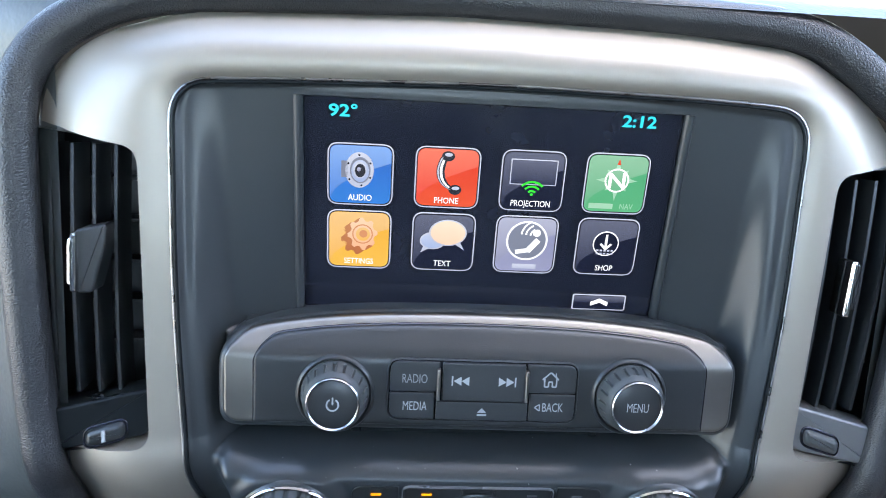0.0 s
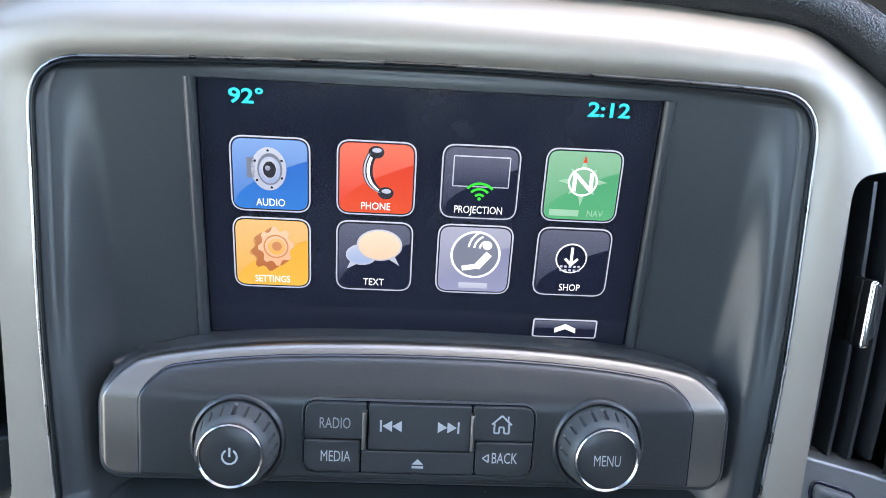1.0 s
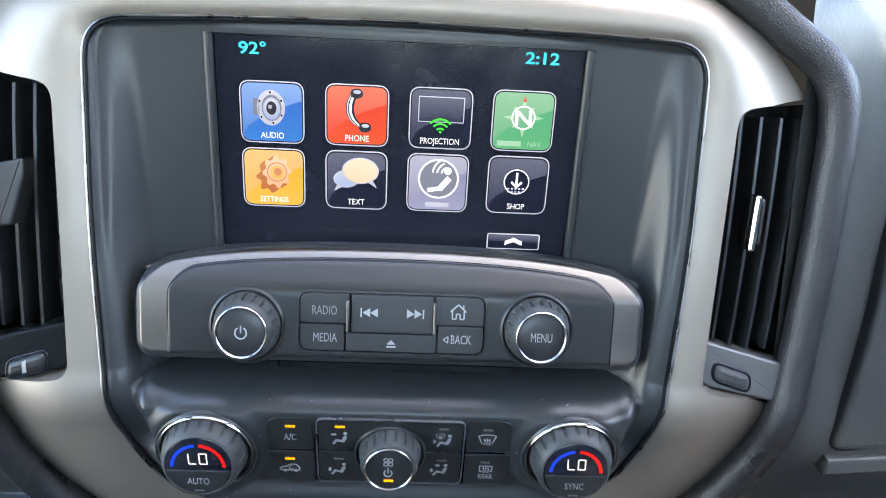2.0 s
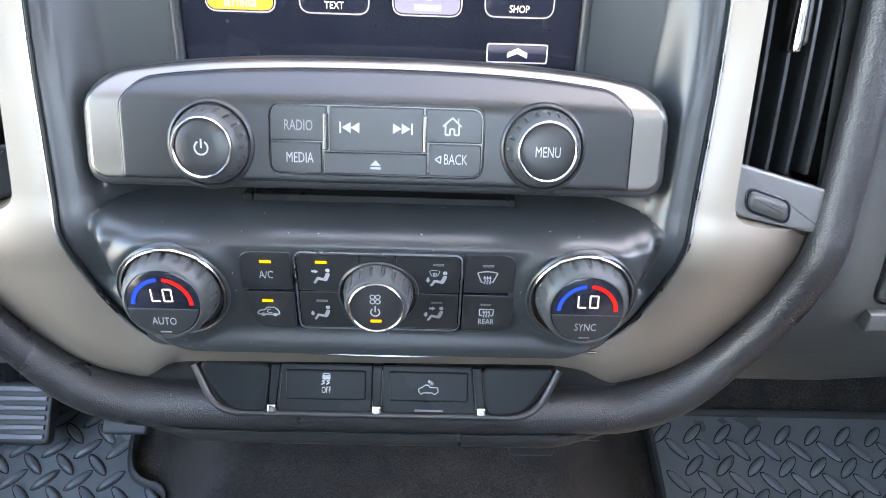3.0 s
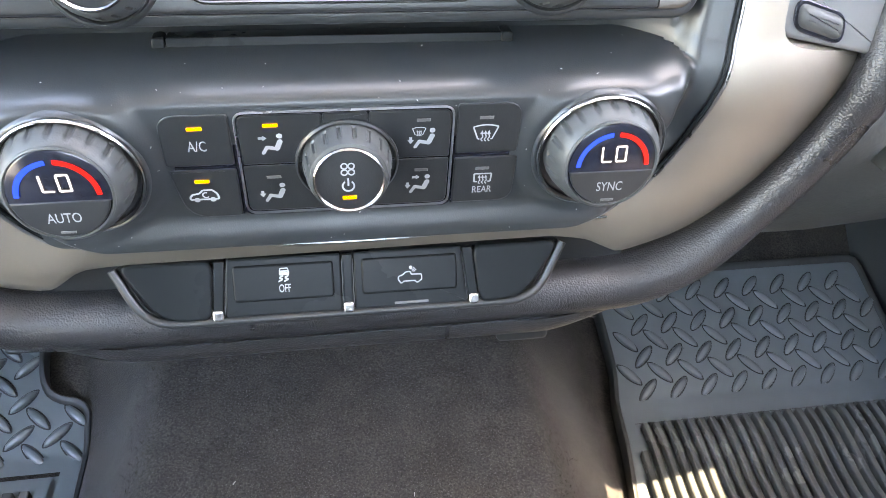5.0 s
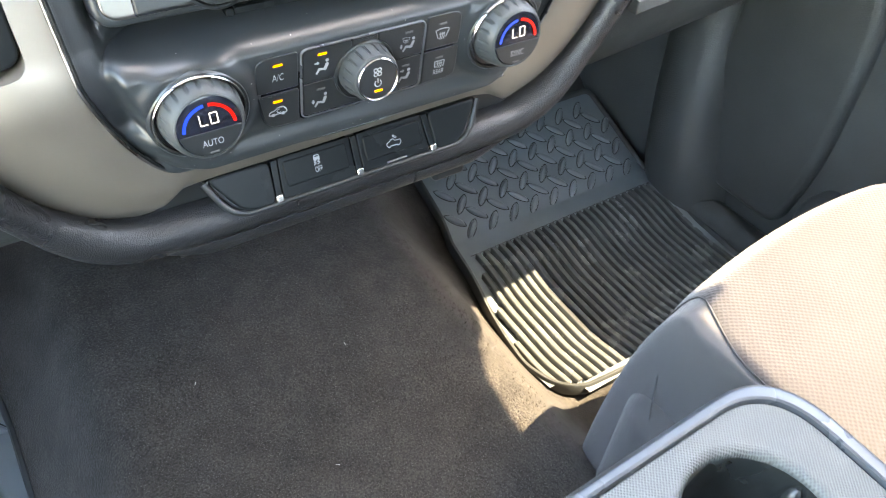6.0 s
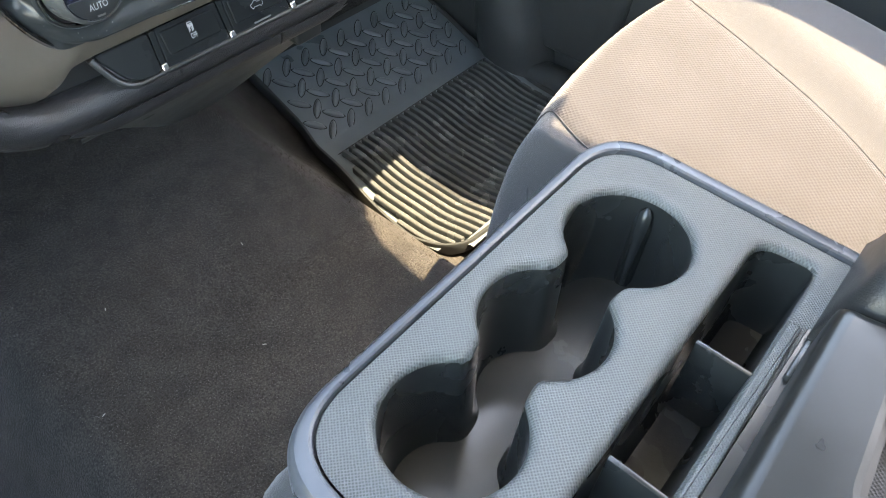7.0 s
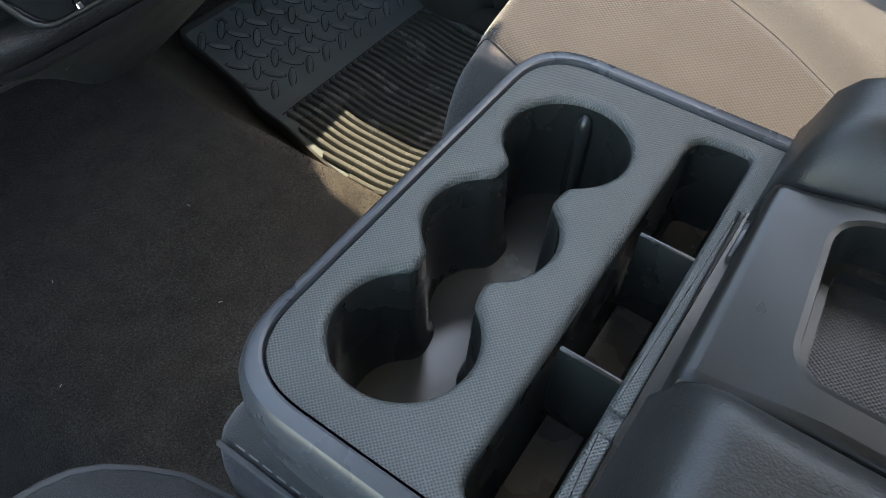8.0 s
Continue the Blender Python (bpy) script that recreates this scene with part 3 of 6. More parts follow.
def knee_panel(side):
    """The dashboard's underside, rolling forwards into the footwell."""
    prof = even([Vector((a, b, 0)) for a, b in ((0.352, 0.602), (0.362, 0.580), (0.385, 0.553), (0.430, 0.525), (0.52, 0.490), (0.66, 0.455), (0.80, 0.43))], 24, closed=False)
    
    def point(u, v):
        q, x = prof[round(v * 23)], 0.150 + 0.66 * u
        return Vector((side * x + 0.002, q.x + sweep(x), q.y))
    return sheet(40, 23, point)


part("knee_panel", knee_panel(1), DASHSKIN, dash)
part("knee_panel", knee_panel(-1), DASHSKIN, dash)

# ---- glovebox
glove = thing("glovebox", (0.45, 0.34, 0.64), "closed dark grey grained glovebox door in the dashboard", "glovebox")


def f_glove(x, z, h):
    return Vector((x + 0.002, 0.3360 + 0.235 * (z - 0.6425) + sweep(x) - h, z))


GL = rounded([(0.2595, 0.6470), (0.66, 0.6470), (0.68, 0.809), (0.2765, 0.809), (0.2722, 0.715)], [0.006, 0.02, 0.03, 0.028, 0.03], 6)
part("door_panel", slab(GL, -0.006, 0.0045, 0.004, f_glove), DASHSKIN, glove)
part("gap_strip", ring_plate(inset([Vector(q) for q in GL], -0.0022), 0.0026, -0.004, 0.0022, f_glove), BLACK, glove)
part("lower_lip", slab([(0.2560, 0.632), (0.68, 0.632), (0.68, 0.642), (0.2575, 0.642)], -0.006, 0.005, 0.002, f_glove), DASHSKIN, glove)


# ---- air vents
def air_vent(sign):
    v = thing("air_vent", (sign * 0.176, 0.31, 0.71), "black slatted dashboard air vent with a chrome tab, beside the screen", "air vent", "air vents")
    lp = [Vector(q) for q in (VENT_R if sign > 0 else VENT_L)]
    bm = bmesh.new()
    rings(bm, [(lp, -0.003), (lp, -0.045)], f_up, True)
    part("duct", bm, BLACK, v)
    foot, top = 0.7330, 0.8445
    for k in range(4):
        x0 = 0.1645 + 0.0099 * k if sign > 0 else -0.1688 - 0.0095 * k
        x1 = 0.1613 + 0.0091 * k if sign > 0 else -0.1698 - 0.0094 * k
        bm = bmesh.new()
        vs = []
        for j in range(7):
            c = j / 6
            x, z = x1 + (x0 - x1) * c, foot + (top - foot) * c
            bow = -0.0025 * (2 * c - 1) ** 2
            vs.append([bm.verts.new(f_up(x + dx, z, h + bow)) for dx, h in ((-0.0009, -0.026), (-0.0011, -0.0095), (-0.0007, -0.0085), (0.0007, -0.0085), (0.0011, -0.0095), (0.0009, -0.026))])
        for r0, r1 in zip(vs, vs[1:]):
            for i in range(5):
                bm.faces.new((r0[i], r0[i + 1], r1[i + 1], r1[i]))
        part("slat", bm, BLACK, v)
    for k in range(5):
        z = 0.752 + 0.019 * k
        part("cross_slat", slab(box2(min(sign * 0.157, sign * 0.205), z, max(sign * 0.157, sign * 0.205), z + 0.0015), -0.042, -0.028, 0.0005, f_up), BLACK, v)
    inner, outer = (0.1528, 0.199) if sign > 0 else (0.1530, 0.199)
    plate = rounded([(sign * inner, 0.7165), (sign * outer, 0.7075), (sign * outer, 0.7270), (sign * inner, 0.7385)], [0.007, 0.002, 0.002, 0.003], 5)
    # The right plate's grey holds the light on it; the left stays black.
    plate_part = part("thumbwheel_plate", slab(plate, -0.020, -0.002, 0.0014, f_up), PLATE if sign > 0 else PIANO, v,
                      "plate round a thumbwheel, grey toned for the light on it" if sign > 0 else "glossy black plate round a thumbwheel")
    wx, wz = (0.1690, 0.7206) if sign > 0 else (-0.1735, 0.7168)

    def f_wheel(x, z, h):
        return f_up(wx + x, wz + z - sign * 0.30 * x, h)
    wheel = rounded(box2(-0.0092, -0.0042, 0.0092, 0.0042), 0.0036, 6)
    part("wheel_slot", slab(inset(wheel, -0.0012), -0.004, -0.0014, 0.0004, f_wheel), GLASS, plate_part)
    part("thumbwheel", slab(wheel, -0.004, 0.0008, 0.0028, f_wheel), RUBBERY if sign > 0 else BLACK, plate_part)
    if sign < 0:
        part("marker", slab(box2(-0.0010, -0.0030, 0.0008, 0.0026), 0.0, 0.0014, 0.0003, f_wheel), PRINT, plate_part)
    if sign > 0:
        outline = [(0.1701 - 0.0022, 0.7826), (0.1701 + 0.0016, 0.7826), (0.1706 + 0.0022, 0.8090), (0.1706 - 0.0012, 0.8090)]
    else:
        outline = [(-0.1868, 0.7860), (-0.1830, 0.7815), (-0.1820, 0.8090), (-0.1862, 0.8050)]
    tab = part("tab", slab(rounded(outline, 0.0016, 6), -0.008, 0.0035, 0.0016, f_up), CHROME, v, "polished chrome tab")
    part("tab_back", slab(rounded([(-0.1832, 0.7812), (-0.1765, 0.7818), (-0.1700, 0.8040), (-0.1700, 0.8120), (-0.1832, 0.8090)] if sign < 0
                                  else [(0.1718, 0.7850), (0.1752, 0.7860), (0.1758, 0.8070), (0.1724, 0.8080)], 0.0016, 5), -0.012, 0.0008, 0.0012, f_up), BLACK, tab)
    return v


air_vent(1)
air_vent(-1)


# ================================================================ display
radio = thing("infotainment_unit", (0, 0.32, 0.72), "built-in touch screen radio with knobs and buttons in the dashboard", "car radio")
SCR = rounded(box2(-0.0848, 0.7652, 0.0878, 0.8685), 0.002, 3)
display = part("display", slab(SCR, -0.004, 0.0, 0.0006, f_scr), GLASS, radio, "lit colour touch screen showing eight app icons")
for x in (-0.0866, 0.0896):
    part("side_strip", tube([f_scr(x, 0.7640 + 0.1045 * k / 20, 0.0014) for k in range(21)], 0.0023, 12, False), FASCIA, radio, "rounded satin strip beside the screen")
H = 0.0004


def shapes(name, loops, mat, lift=0):
    part(name, patch(loops, H + 0.00018 * lift, f_scr), mat, display, sharp=0)


def words(text, x, z, size, mat, lift=3, squeeze=0.78):
    part("icon_label", letters(text, x, z, 0.93 * size, f_scr, H + 0.00018 * lift, squeeze * 1.06, 0.006), mat, display, sharp=0)


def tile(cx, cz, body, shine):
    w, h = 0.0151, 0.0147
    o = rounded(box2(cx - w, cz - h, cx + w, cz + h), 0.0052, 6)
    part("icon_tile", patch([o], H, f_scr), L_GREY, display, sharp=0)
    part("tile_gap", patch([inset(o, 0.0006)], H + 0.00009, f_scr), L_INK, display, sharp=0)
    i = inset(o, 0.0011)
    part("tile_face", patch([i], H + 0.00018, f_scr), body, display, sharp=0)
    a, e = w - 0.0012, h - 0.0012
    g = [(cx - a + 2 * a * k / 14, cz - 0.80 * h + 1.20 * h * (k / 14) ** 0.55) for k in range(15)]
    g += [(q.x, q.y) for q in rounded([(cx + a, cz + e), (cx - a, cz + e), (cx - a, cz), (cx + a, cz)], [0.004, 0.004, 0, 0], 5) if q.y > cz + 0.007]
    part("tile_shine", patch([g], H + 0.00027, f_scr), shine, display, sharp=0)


ell = lambda cx, cz, a, b: [(cx + a * math.cos(2 * math.pi * k / 26), cz + b * math.sin(2 * math.pi * k / 26)) for k in range(26)]
COLS = [-0.0587, -0.0187, 0.0211, 0.0607]
DROP = [0.0011, 0.0008, 0.0005, 0.0]      # the picture sits slightly aslant behind the glass
R1S, R2S = [0.8341 - d for d in DROP], [0.8023 - d for d in DROP]
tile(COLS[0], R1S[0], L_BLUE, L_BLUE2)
cx, cz = COLS[0] - 0.0005, R1S[0] + 0.0022
shapes("speaker_rim", [[(cx + 0.0066 * math.cos(a), cz + 0.0084 * math.sin(a)) for a in [2 * math.pi * k / 28 for k in range(28)]]], L_GREY, 2)
shapes("speaker_back", [bar(cx - 0.0068, cz - 0.0036, cx - 0.0068, cz + 0.0042, 0.003)], L_MID, 2)
shapes("speaker_cone", [[(cx + 0.0004 + 0.0047 * math.cos(a), cz + 0.0062 * math.sin(a)) for a in [2 * math.pi * k / 28 for k in range(28)]]], L_MID, 3)
shapes("speaker_ring", [[(cx + 0.0004 + 0.0040 * math.cos(a), cz - 0.0003 + 0.0052 * math.sin(a)) for a in [2 * math.pi * k / 28 for k in range(28)]]], L_ICE, 4)
shapes("speaker_well", [[(cx + 0.0002 + 0.0030 * math.cos(a), cz + 0.0002 + 0.0039 * math.sin(a)) for a in [2 * math.pi * k / 28 for k in range(28)]]], L_GREY, 5)
shapes("speaker_dome", [[(cx + 0.0004 + 0.0024 * math.cos(a), cz + 0.0032 * math.sin(a)) for a in [2 * math.pi * k / 20 for k in range(20)]]], L_INK, 6)
shapes("speaker_glint", [circle(cx - 0.0002, cz + 0.0006, 0.0010, 14)], L_LILAC2, 7)
shapes("speaker_screw", [circle(cx + 0.0056 * math.cos(a), cz + 0.0072 * math.sin(a), 0.0005, 8) for a in (0.5, 1.6, 2.7, 3.8, 4.9, 5.8)], L_INK, 4)
words("AUDIO", COLS[0], R1S[0] - 0.0108, 0.0031, L_WHITE)
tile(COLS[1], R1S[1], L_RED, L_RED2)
cx, cz = COLS[1] + 0.0008, R1S[1] + 0.0022
stem = [(cx - 0.0022, cz + 0.0078), (cx - 0.0056, cz + 0.0020), (cx - 0.0048, cz - 0.0050), (cx + 0.0020, cz - 0.0076)]
grip = [Vector(q) for q in stem]
grip = [grip[0] * (1 - t) ** 3 + grip[1] * 3 * t * (1 - t) ** 2 + grip[2] * 3 * t * t * (1 - t) + grip[3] * t ** 3 for t in [k / 14 for k in range(15)]]
for name, w0, shift, mat, lift in (("receiver_grip", 0.0038, 0.0, L_INK, 2), ("receiver_edge", 0.0012, 0.0002, L_WHITE, 3), ("receiver_shade", 0.0007, -0.0012, L_GREY, 4)):
    shapes(name, [[q + Vector((shift + w0 / 2, 0)) for q in grip] + [q + Vector((shift - w0 / 2, 0)) for q in grip[::-1]]], mat, lift)
for ex, ez in ((-0.0010, 0.0082), (0.0030, -0.0076)):
    shapes("receiver_end", [ell(cx + ex, cz + ez, 0.0030, 0.0024)], L_INK, 4)
    shapes("receiver_glint", [ell(cx + ex + 0.0002, cz + ez + 0.0008, 0.0018, 0.0009)], L_GREY, 5)
words("PHONE", COLS[1], R1S[1] - 0.0108, 0.0031, L_WHITE)
tile(COLS[2], R1S[2], L_DARK, L_DARK2)
cx, cz = COLS[2], R1S[2]
shapes("monitor_edge", [rounded(box2(cx - 0.0108, cz - 0.0018, cx + 0.0112, cz + 0.0105), 0.0004, 2)], L_GREY, 2)
shapes("monitor_face", [box2(cx - 0.0103, cz - 0.0013, cx + 0.0107, cz + 0.0100)], L_DARK2, 3)
shapes("signal_arc", [arc(cx, cz - 0.0068, 0.0022 + 0.0022 * k, 0.0010, 42, 138) for k in range(3)], L_LIME, 4)
shapes("signal_dot", [circle(cx, cz - 0.0063, 0.0007, 10)], L_LIME, 4)
words("PROJECTION", COLS[2], R1S[2] - 0.0108, 0.0031, L_WHITE, squeeze=0.74)
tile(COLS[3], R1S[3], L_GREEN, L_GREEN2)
cx, cz = COLS[3], R1S[3] + 0.0018
star = [(cx + (r * math.cos(a)), cz + (r * math.sin(a))) for k in range(16) for a, r in [(math.pi / 2 + 2 * math.pi * k / 16, (0.0098 if k % 4 == 0 else 0.0072) if k % 2 == 0 else 0.0042)]]
shapes("compass_star", [star], L_GREEN3, 2)
shapes("compass_ring", [circle(cx, cz, 0.0050, 24)], L_GREEN2, 3)
shapes("compass_band", [arc(cx, cz, 0.0054, 0.0008, 0, 359.9, 30)], L_WHITE, 3)
part("compass_letter", letters("N", cx, cz, 0.0072, f_scr, H + 0.0008, 1.15, 0.02), L_WHITE, display, sharp=0)
shapes("compass_tip", [[(cx, cz + 0.0104), (cx - 0.0009, cz + 0.0076), (cx + 0.0009, cz + 0.0076)]], L_RED, 4)
shapes("word_bar", [box2(cx - 0.0118, R1S[3] - 0.0122, cx - 0.0002, R1S[3] - 0.0096)], L_GREEN3, 3)
words("NAV", COLS[3] + 0.0062, R1S[3] - 0.0108, 0.0028, L_GREEN3, squeeze=0.8)
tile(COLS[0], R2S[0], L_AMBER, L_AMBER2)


def cog(cx, cz, r, teeth=9, squash=1.0):
    out = []
    for k in range(teeth * 4):
        a = 2 * math.pi * k / (teeth * 4)
        q = r if k % 4 in (0, 1) else r * 0.80
        out.append((cx + q * math.cos(a) * squash, cz + q * math.sin(a)))
    return out


gx, gz = COLS[0] + 0.0016, R2S[0] + 0.0030
for k in range(5):
    shapes("gear_side", [cog(gx - 0.0030 + 0.0006 * k, gz - 0.0022 + 0.00044 * k, 0.0084, 8, 0.86)], L_BROWN, 1.5 + 0.2 * k)
shapes("gear", [cog(gx, gz, 0.0082, 8, 0.86)], L_APRICOT, 3)
shapes("gear_groove", [arc(gx, gz, 0.0046, 0.0006, 0, 359.9, 28)], L_RUST, 4)
shapes("gear_hub", [circle(gx + 0.0002, gz, 0.0034, 20)], L_AMBER2, 4.5)
shapes("gear_hole", [circle(gx + 0.0004, gz + 0.0002, 0.0019, 16)], L_RUST, 5)
words("SETTINGS", COLS[0], R2S[0] - 0.0108, 0.0030, L_WHITE, squeeze=0.74)
tile(COLS[1], R2S[1], L_DARK, L_DARK2)
shapes("blue_bubble", [ell(COLS[1] - 0.0050, R2S[1] + 0.0006, 0.0062, 0.0044), [(COLS[1] - 0.0092, R2S[1] - 0.0020), (COLS[1] - 0.0060, R2S[1] - 0.0030), (COLS[1] - 0.0108, R2S[1] - 0.0056)]], L_GREY, 2)
shapes("blue_bubble_face", [ell(COLS[1] - 0.0050, R2S[1] + 0.0006, 0.0056, 0.0038)], L_ICE, 3)
shapes("cream_bubble", [ell(COLS[1] + 0.0020, R2S[1] + 0.0050, 0.0090, 0.0066), [(COLS[1] + 0.0040, R2S[1] + 0.0004), (COLS[1] + 0.0076, R2S[1] + 0.0014), (COLS[1] + 0.0102, R2S[1] - 0.0036)]], L_GREY, 4)
shapes("cream_bubble_face", [ell(COLS[1] + 0.0020, R2S[1] + 0.0050, 0.0083, 0.0060)], L_CREAM, 5)
words("TEXT", COLS[1], R2S[1] - 0.0108, 0.0031, L_WHITE)
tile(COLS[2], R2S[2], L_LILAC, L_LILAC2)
cx, cz = COLS[2] + 0.0004, R2S[2] + 0.0022
shapes("disc_edge", [arc(cx, cz, 0.0096, 0.0009, 0, 359.9, 40)], L_WHITE, 2)
shapes("disc_face", [circle(cx, cz, 0.0090, 32)], L_MID, 3)
shapes("seat_mark", [bar(cx - 0.0052, cz - 0.0058, cx + 0.0012, cz - 0.0046, 0.0022), bar(cx + 0.0006, cz - 0.0052, cx + 0.0054, cz + 0.0008, 0.0030)], L_WHITE, 4)
shapes("seat_head", [circle(cx + 0.0044, cz + 0.0042, 0.0019, 16)], L_WHITE, 4)
shapes("wave_mark", [arc(cx + 0.0050, cz + 0.0026, 0.0036 + 0.0022 * k, 0.0009, 115, 175, 8) for k in range(3)], L_WHITE, 4)
shapes("word_bar", [box2(cx - 0.0060, R2S[2] - 0.0122, cx + 0.0056, R2S[2] - 0.0098)], L_GREY, 3)
tile(COLS[3], R2S[3], L_DARK, L_DARK2)
cx, cz = COLS[3] - 0.0006, R2S[3] + 0.0018
shapes("download_disc", [circle(cx, cz, 0.0064, 30)], L_WHITE, 2)
shapes("download_face", [circle(cx, cz, 0.0058, 30)], L_DARK, 3)
shapes("arrow", [bar(cx, cz + 0.0048, cx, cz - 0.0016, 0.0012), [(cx - 0.0030, cz - 0.0004), (cx, cz - 0.0034), (cx + 0.0030, cz - 0.0004), (cx + 0.0022, cz + 0.0004), (cx, cz - 0.0018), (cx - 0.0022, cz + 0.0004)]], L_WHITE, 4)
shapes("dot_grid", [box2(cx - 0.0044 + 0.0018 * i, cz - 0.0054 + 0.0016 * j, cx - 0.0033 + 0.0018 * i, cz - 0.0045 + 0.0016 * j) for i in range(5) for j in range(2)], L_GREY, 5)
words("SHOP", COLS[3], R2S[3] - 0.0108, 0.0031, L_WHITE)
shapes("scroll_button", [rounded(box2(0.0476, 0.7684, 0.0747, 0.7769), 0.0012, 4)], L_GREY, 0)
shapes("scroll_face", [rounded(box2(0.0483, 0.7690, 0.0740, 0.7763), 0.0008, 4)], L_DARK, 1)
shapes("scroll_shine", [box2(0.0485, 0.7727, 0.0738, 0.7761)], L_DARK2, 2)
shapes("scroll_arrow", [[(0.0612, 0.7750), (0.0656, 0.7730), (0.0656, 0.7708), (0.0612, 0.7726), (0.0568, 0.7708), (0.0568, 0.7730)]], L_WHITE, 3)
part("temperature", letters("92°", -0.0668, 0.8622, 0.0052, f_scr, H, 1.25, 0.025), L_CYAN, display, sharp=0)
part("clock", letters("2:12", 0.0673, 0.8638, 0.0052, f_scr, H, 1.25, 0.025), L_CYAN, display, sharp=0)


# ---- radio panel
def arch_loop(x, zb, drop, low, high):
    """An arched plate: straight foot, rounded lower corners (low) and broad upper ones (high)."""
    e = x - 2.1 * high
    top = [(e - 2 * e * k / 24, arch(e - 2 * e * k / 24) - drop) for k in range(25)]
    return rounded([(-x, zb), (x, zb), (x, arch(x) - drop)] + top + [(-x, arch(x) - drop)], [low, low, high] + [0] * 25 + [high], 8)


def f_pan(x, z, h):
    return f_up(x, z, h) + Vector((0, lean_back(z), 0))


def bent_plate(X, zb, drop, low, high, h0, h1, bevel):
    """A plate under the arch that follows the panel's crease, with rounded corners and edges."""
    def foot(ax):
        q = max(0.0, ax - (X - low))
        return zb + low - math.sqrt(max(0.0, low * low - q * q))

    def head(ax):
        q = max(0.0, ax - (X - high))
        return arch(min(ax, X - 0.4 * high)) - drop - 0.85 * (high - math.sqrt(max(0.0, high * high - q * q)))
    bm, grid, nu, nv = bmesh.new(), [], 90, 26
    for i in range(nu + 1):
        x = -X * math.cos(math.pi * i / nu)
        a, b = foot(abs(x)), head(abs(x))
        col = []
        for j in range(nv + 1):
            z = a + (b - a) * (0.5 - 0.5 * math.cos(math.pi * j / nv))
            e = min(1.0, min(X - abs(x), z - a, b - z) / bevel)
            col.append(bm.verts.new(f_pan(x, z, h1 - bevel * (1 - math.sqrt(max(0.0, 1 - (1 - e) ** 2))))))
        grid.append((x, a, b, col))
    for (_, _, _, p), (_, _, _, q) in zip(grid, grid[1:]):
        for j in range(nv):
            bm.faces.new((p[j], q[j], q[j + 1], p[j + 1]))
    rim = [(c[3][0], f_pan(c[0], c[1], h0)) for c in grid] + [(v, f_pan(grid[-1][0], grid[-1][1] + (grid[-1][2] - grid[-1][1]) * (0.5 - 0.5 * math.cos(math.pi * j / nv)), h0)) for j, v in enumerate(grid[-1][3]) if j]
    rim += [(c[3][-1], f_pan(c[0], c[2], h0)) for c in grid[-2::-1]] + [(grid[0][3][j], f_pan(grid[0][0], grid[0][1] + (grid[0][2] - grid[0][1]) * (0.5 - 0.5 * math.cos(math.pi * j / nv)), h0)) for j in range(nv - 1, 0, -1)]
    low_ring = [bm.verts.new(q) for _, q in rim]
    for i in range(len(rim)):
        bm.faces.new((rim[i - 1][0], rim[i][0], low_ring[i], low_ring[i - 1]))
    return bm


part("panel_shell", slab(arch_loop(0.1222, 0.7225, 0.0000, 0.010, 0.014), -0.018, 0.0002, 0.0028, f_pan), FASCIA, radio)
part("nickel_frame", bent_plate(0.1190, 0.7258, 0.0010, 0.007, 0.014, -0.010, 0.0030, 0.0012), NICKEL, radio, "brushed nickel frame with broad ends", sharp=50)
part("panel_gap", bent_plate(0.1060, 0.7262, 0.0037, 0.001, 0.0125, 0.0, 0.0033, 0.0003), GLASS, radio, sharp=50)
part("panel", bent_plate(0.1054, 0.7264, 0.0041, 0.001, 0.012, 0.0, 0.0042, 0.0012), BLACK, radio, "satin black arched control panel", sharp=50)

GX0, GX1, GZ0, GZ1 = -0.0438, 0.0433, 0.7300, 0.7572
group_loop = rounded(box2(GX0, GZ0, GX1, GZ1), 0.005, 5)
part("button_recess", slab(inset(group_loop, -0.0010), 0.001, 0.0046, 0.0004, f_up), GLASS, radio)
part("button_outline", ring_plate(inset(group_loop, -0.0010), 0.0009, 0.003, 0.0056, f_up), RUBBERY, radio)


def button(name, x0, z0, x1, z1, r, f, h0, h1, mat=BLACK):
    return part(name, slab(rounded(box2(x0, z0, x1, z1), r, 4), h0, h1, 0.00045, f), mat, radio if f is f_up else climate)


def printed(parent, loops, f, h, mat=PRINT, name="marking"):
    part(name, patch(loops, h, f), mat, parent, sharp=0)


def lettered(parent, text, x, z, size, f, h, mat=PRINT, squeeze=0.65):
    part("lettering", letters(text, x, z, size, f, h, squeeze, 0.004), mat, parent, sharp=0)


g = 0.0003
b_radio = button("radio_button", GX0 + g, 0.7428 + g, -0.0205 - g, GZ1 - g, [0.0008, 0.0008, 0.0008, 0.0045], f_up, 0.002, 0.0058)
b_media = button("media_button", GX0 + g, GZ0 + g, -0.0225 - g, 0.7428 - g, [0.0045, 0.0008, 0.0008, 0.0008], f_up, 0.002, 0.0058)
b_seek = button("seek_button", -0.0198 + g, 0.7392 + g, 0.0192 - g, GZ1 - g, 0.0008, f_up, 0.002, 0.0066)
b_eject = button("eject_button", -0.0222 + g, GZ0 + g, 0.0210 - g, 0.7392 - g, 0.0008, f_up, 0.002, 0.0058)
b_home = button("home_button", 0.0195 + g, 0.7434 + g, GX1 - g, GZ1 - g, [0.0008, 0.0008, 0.0045, 0.0008], f_up, 0.002, 0.0058)
b_back = button("back_button", 0.0212 + g, GZ0 + g, GX1 - g, 0.7434 - g, [0.0008, 0.0045, 0.0008, 0.0008], f_up, 0.002, 0.0058)
hp = 0.0061
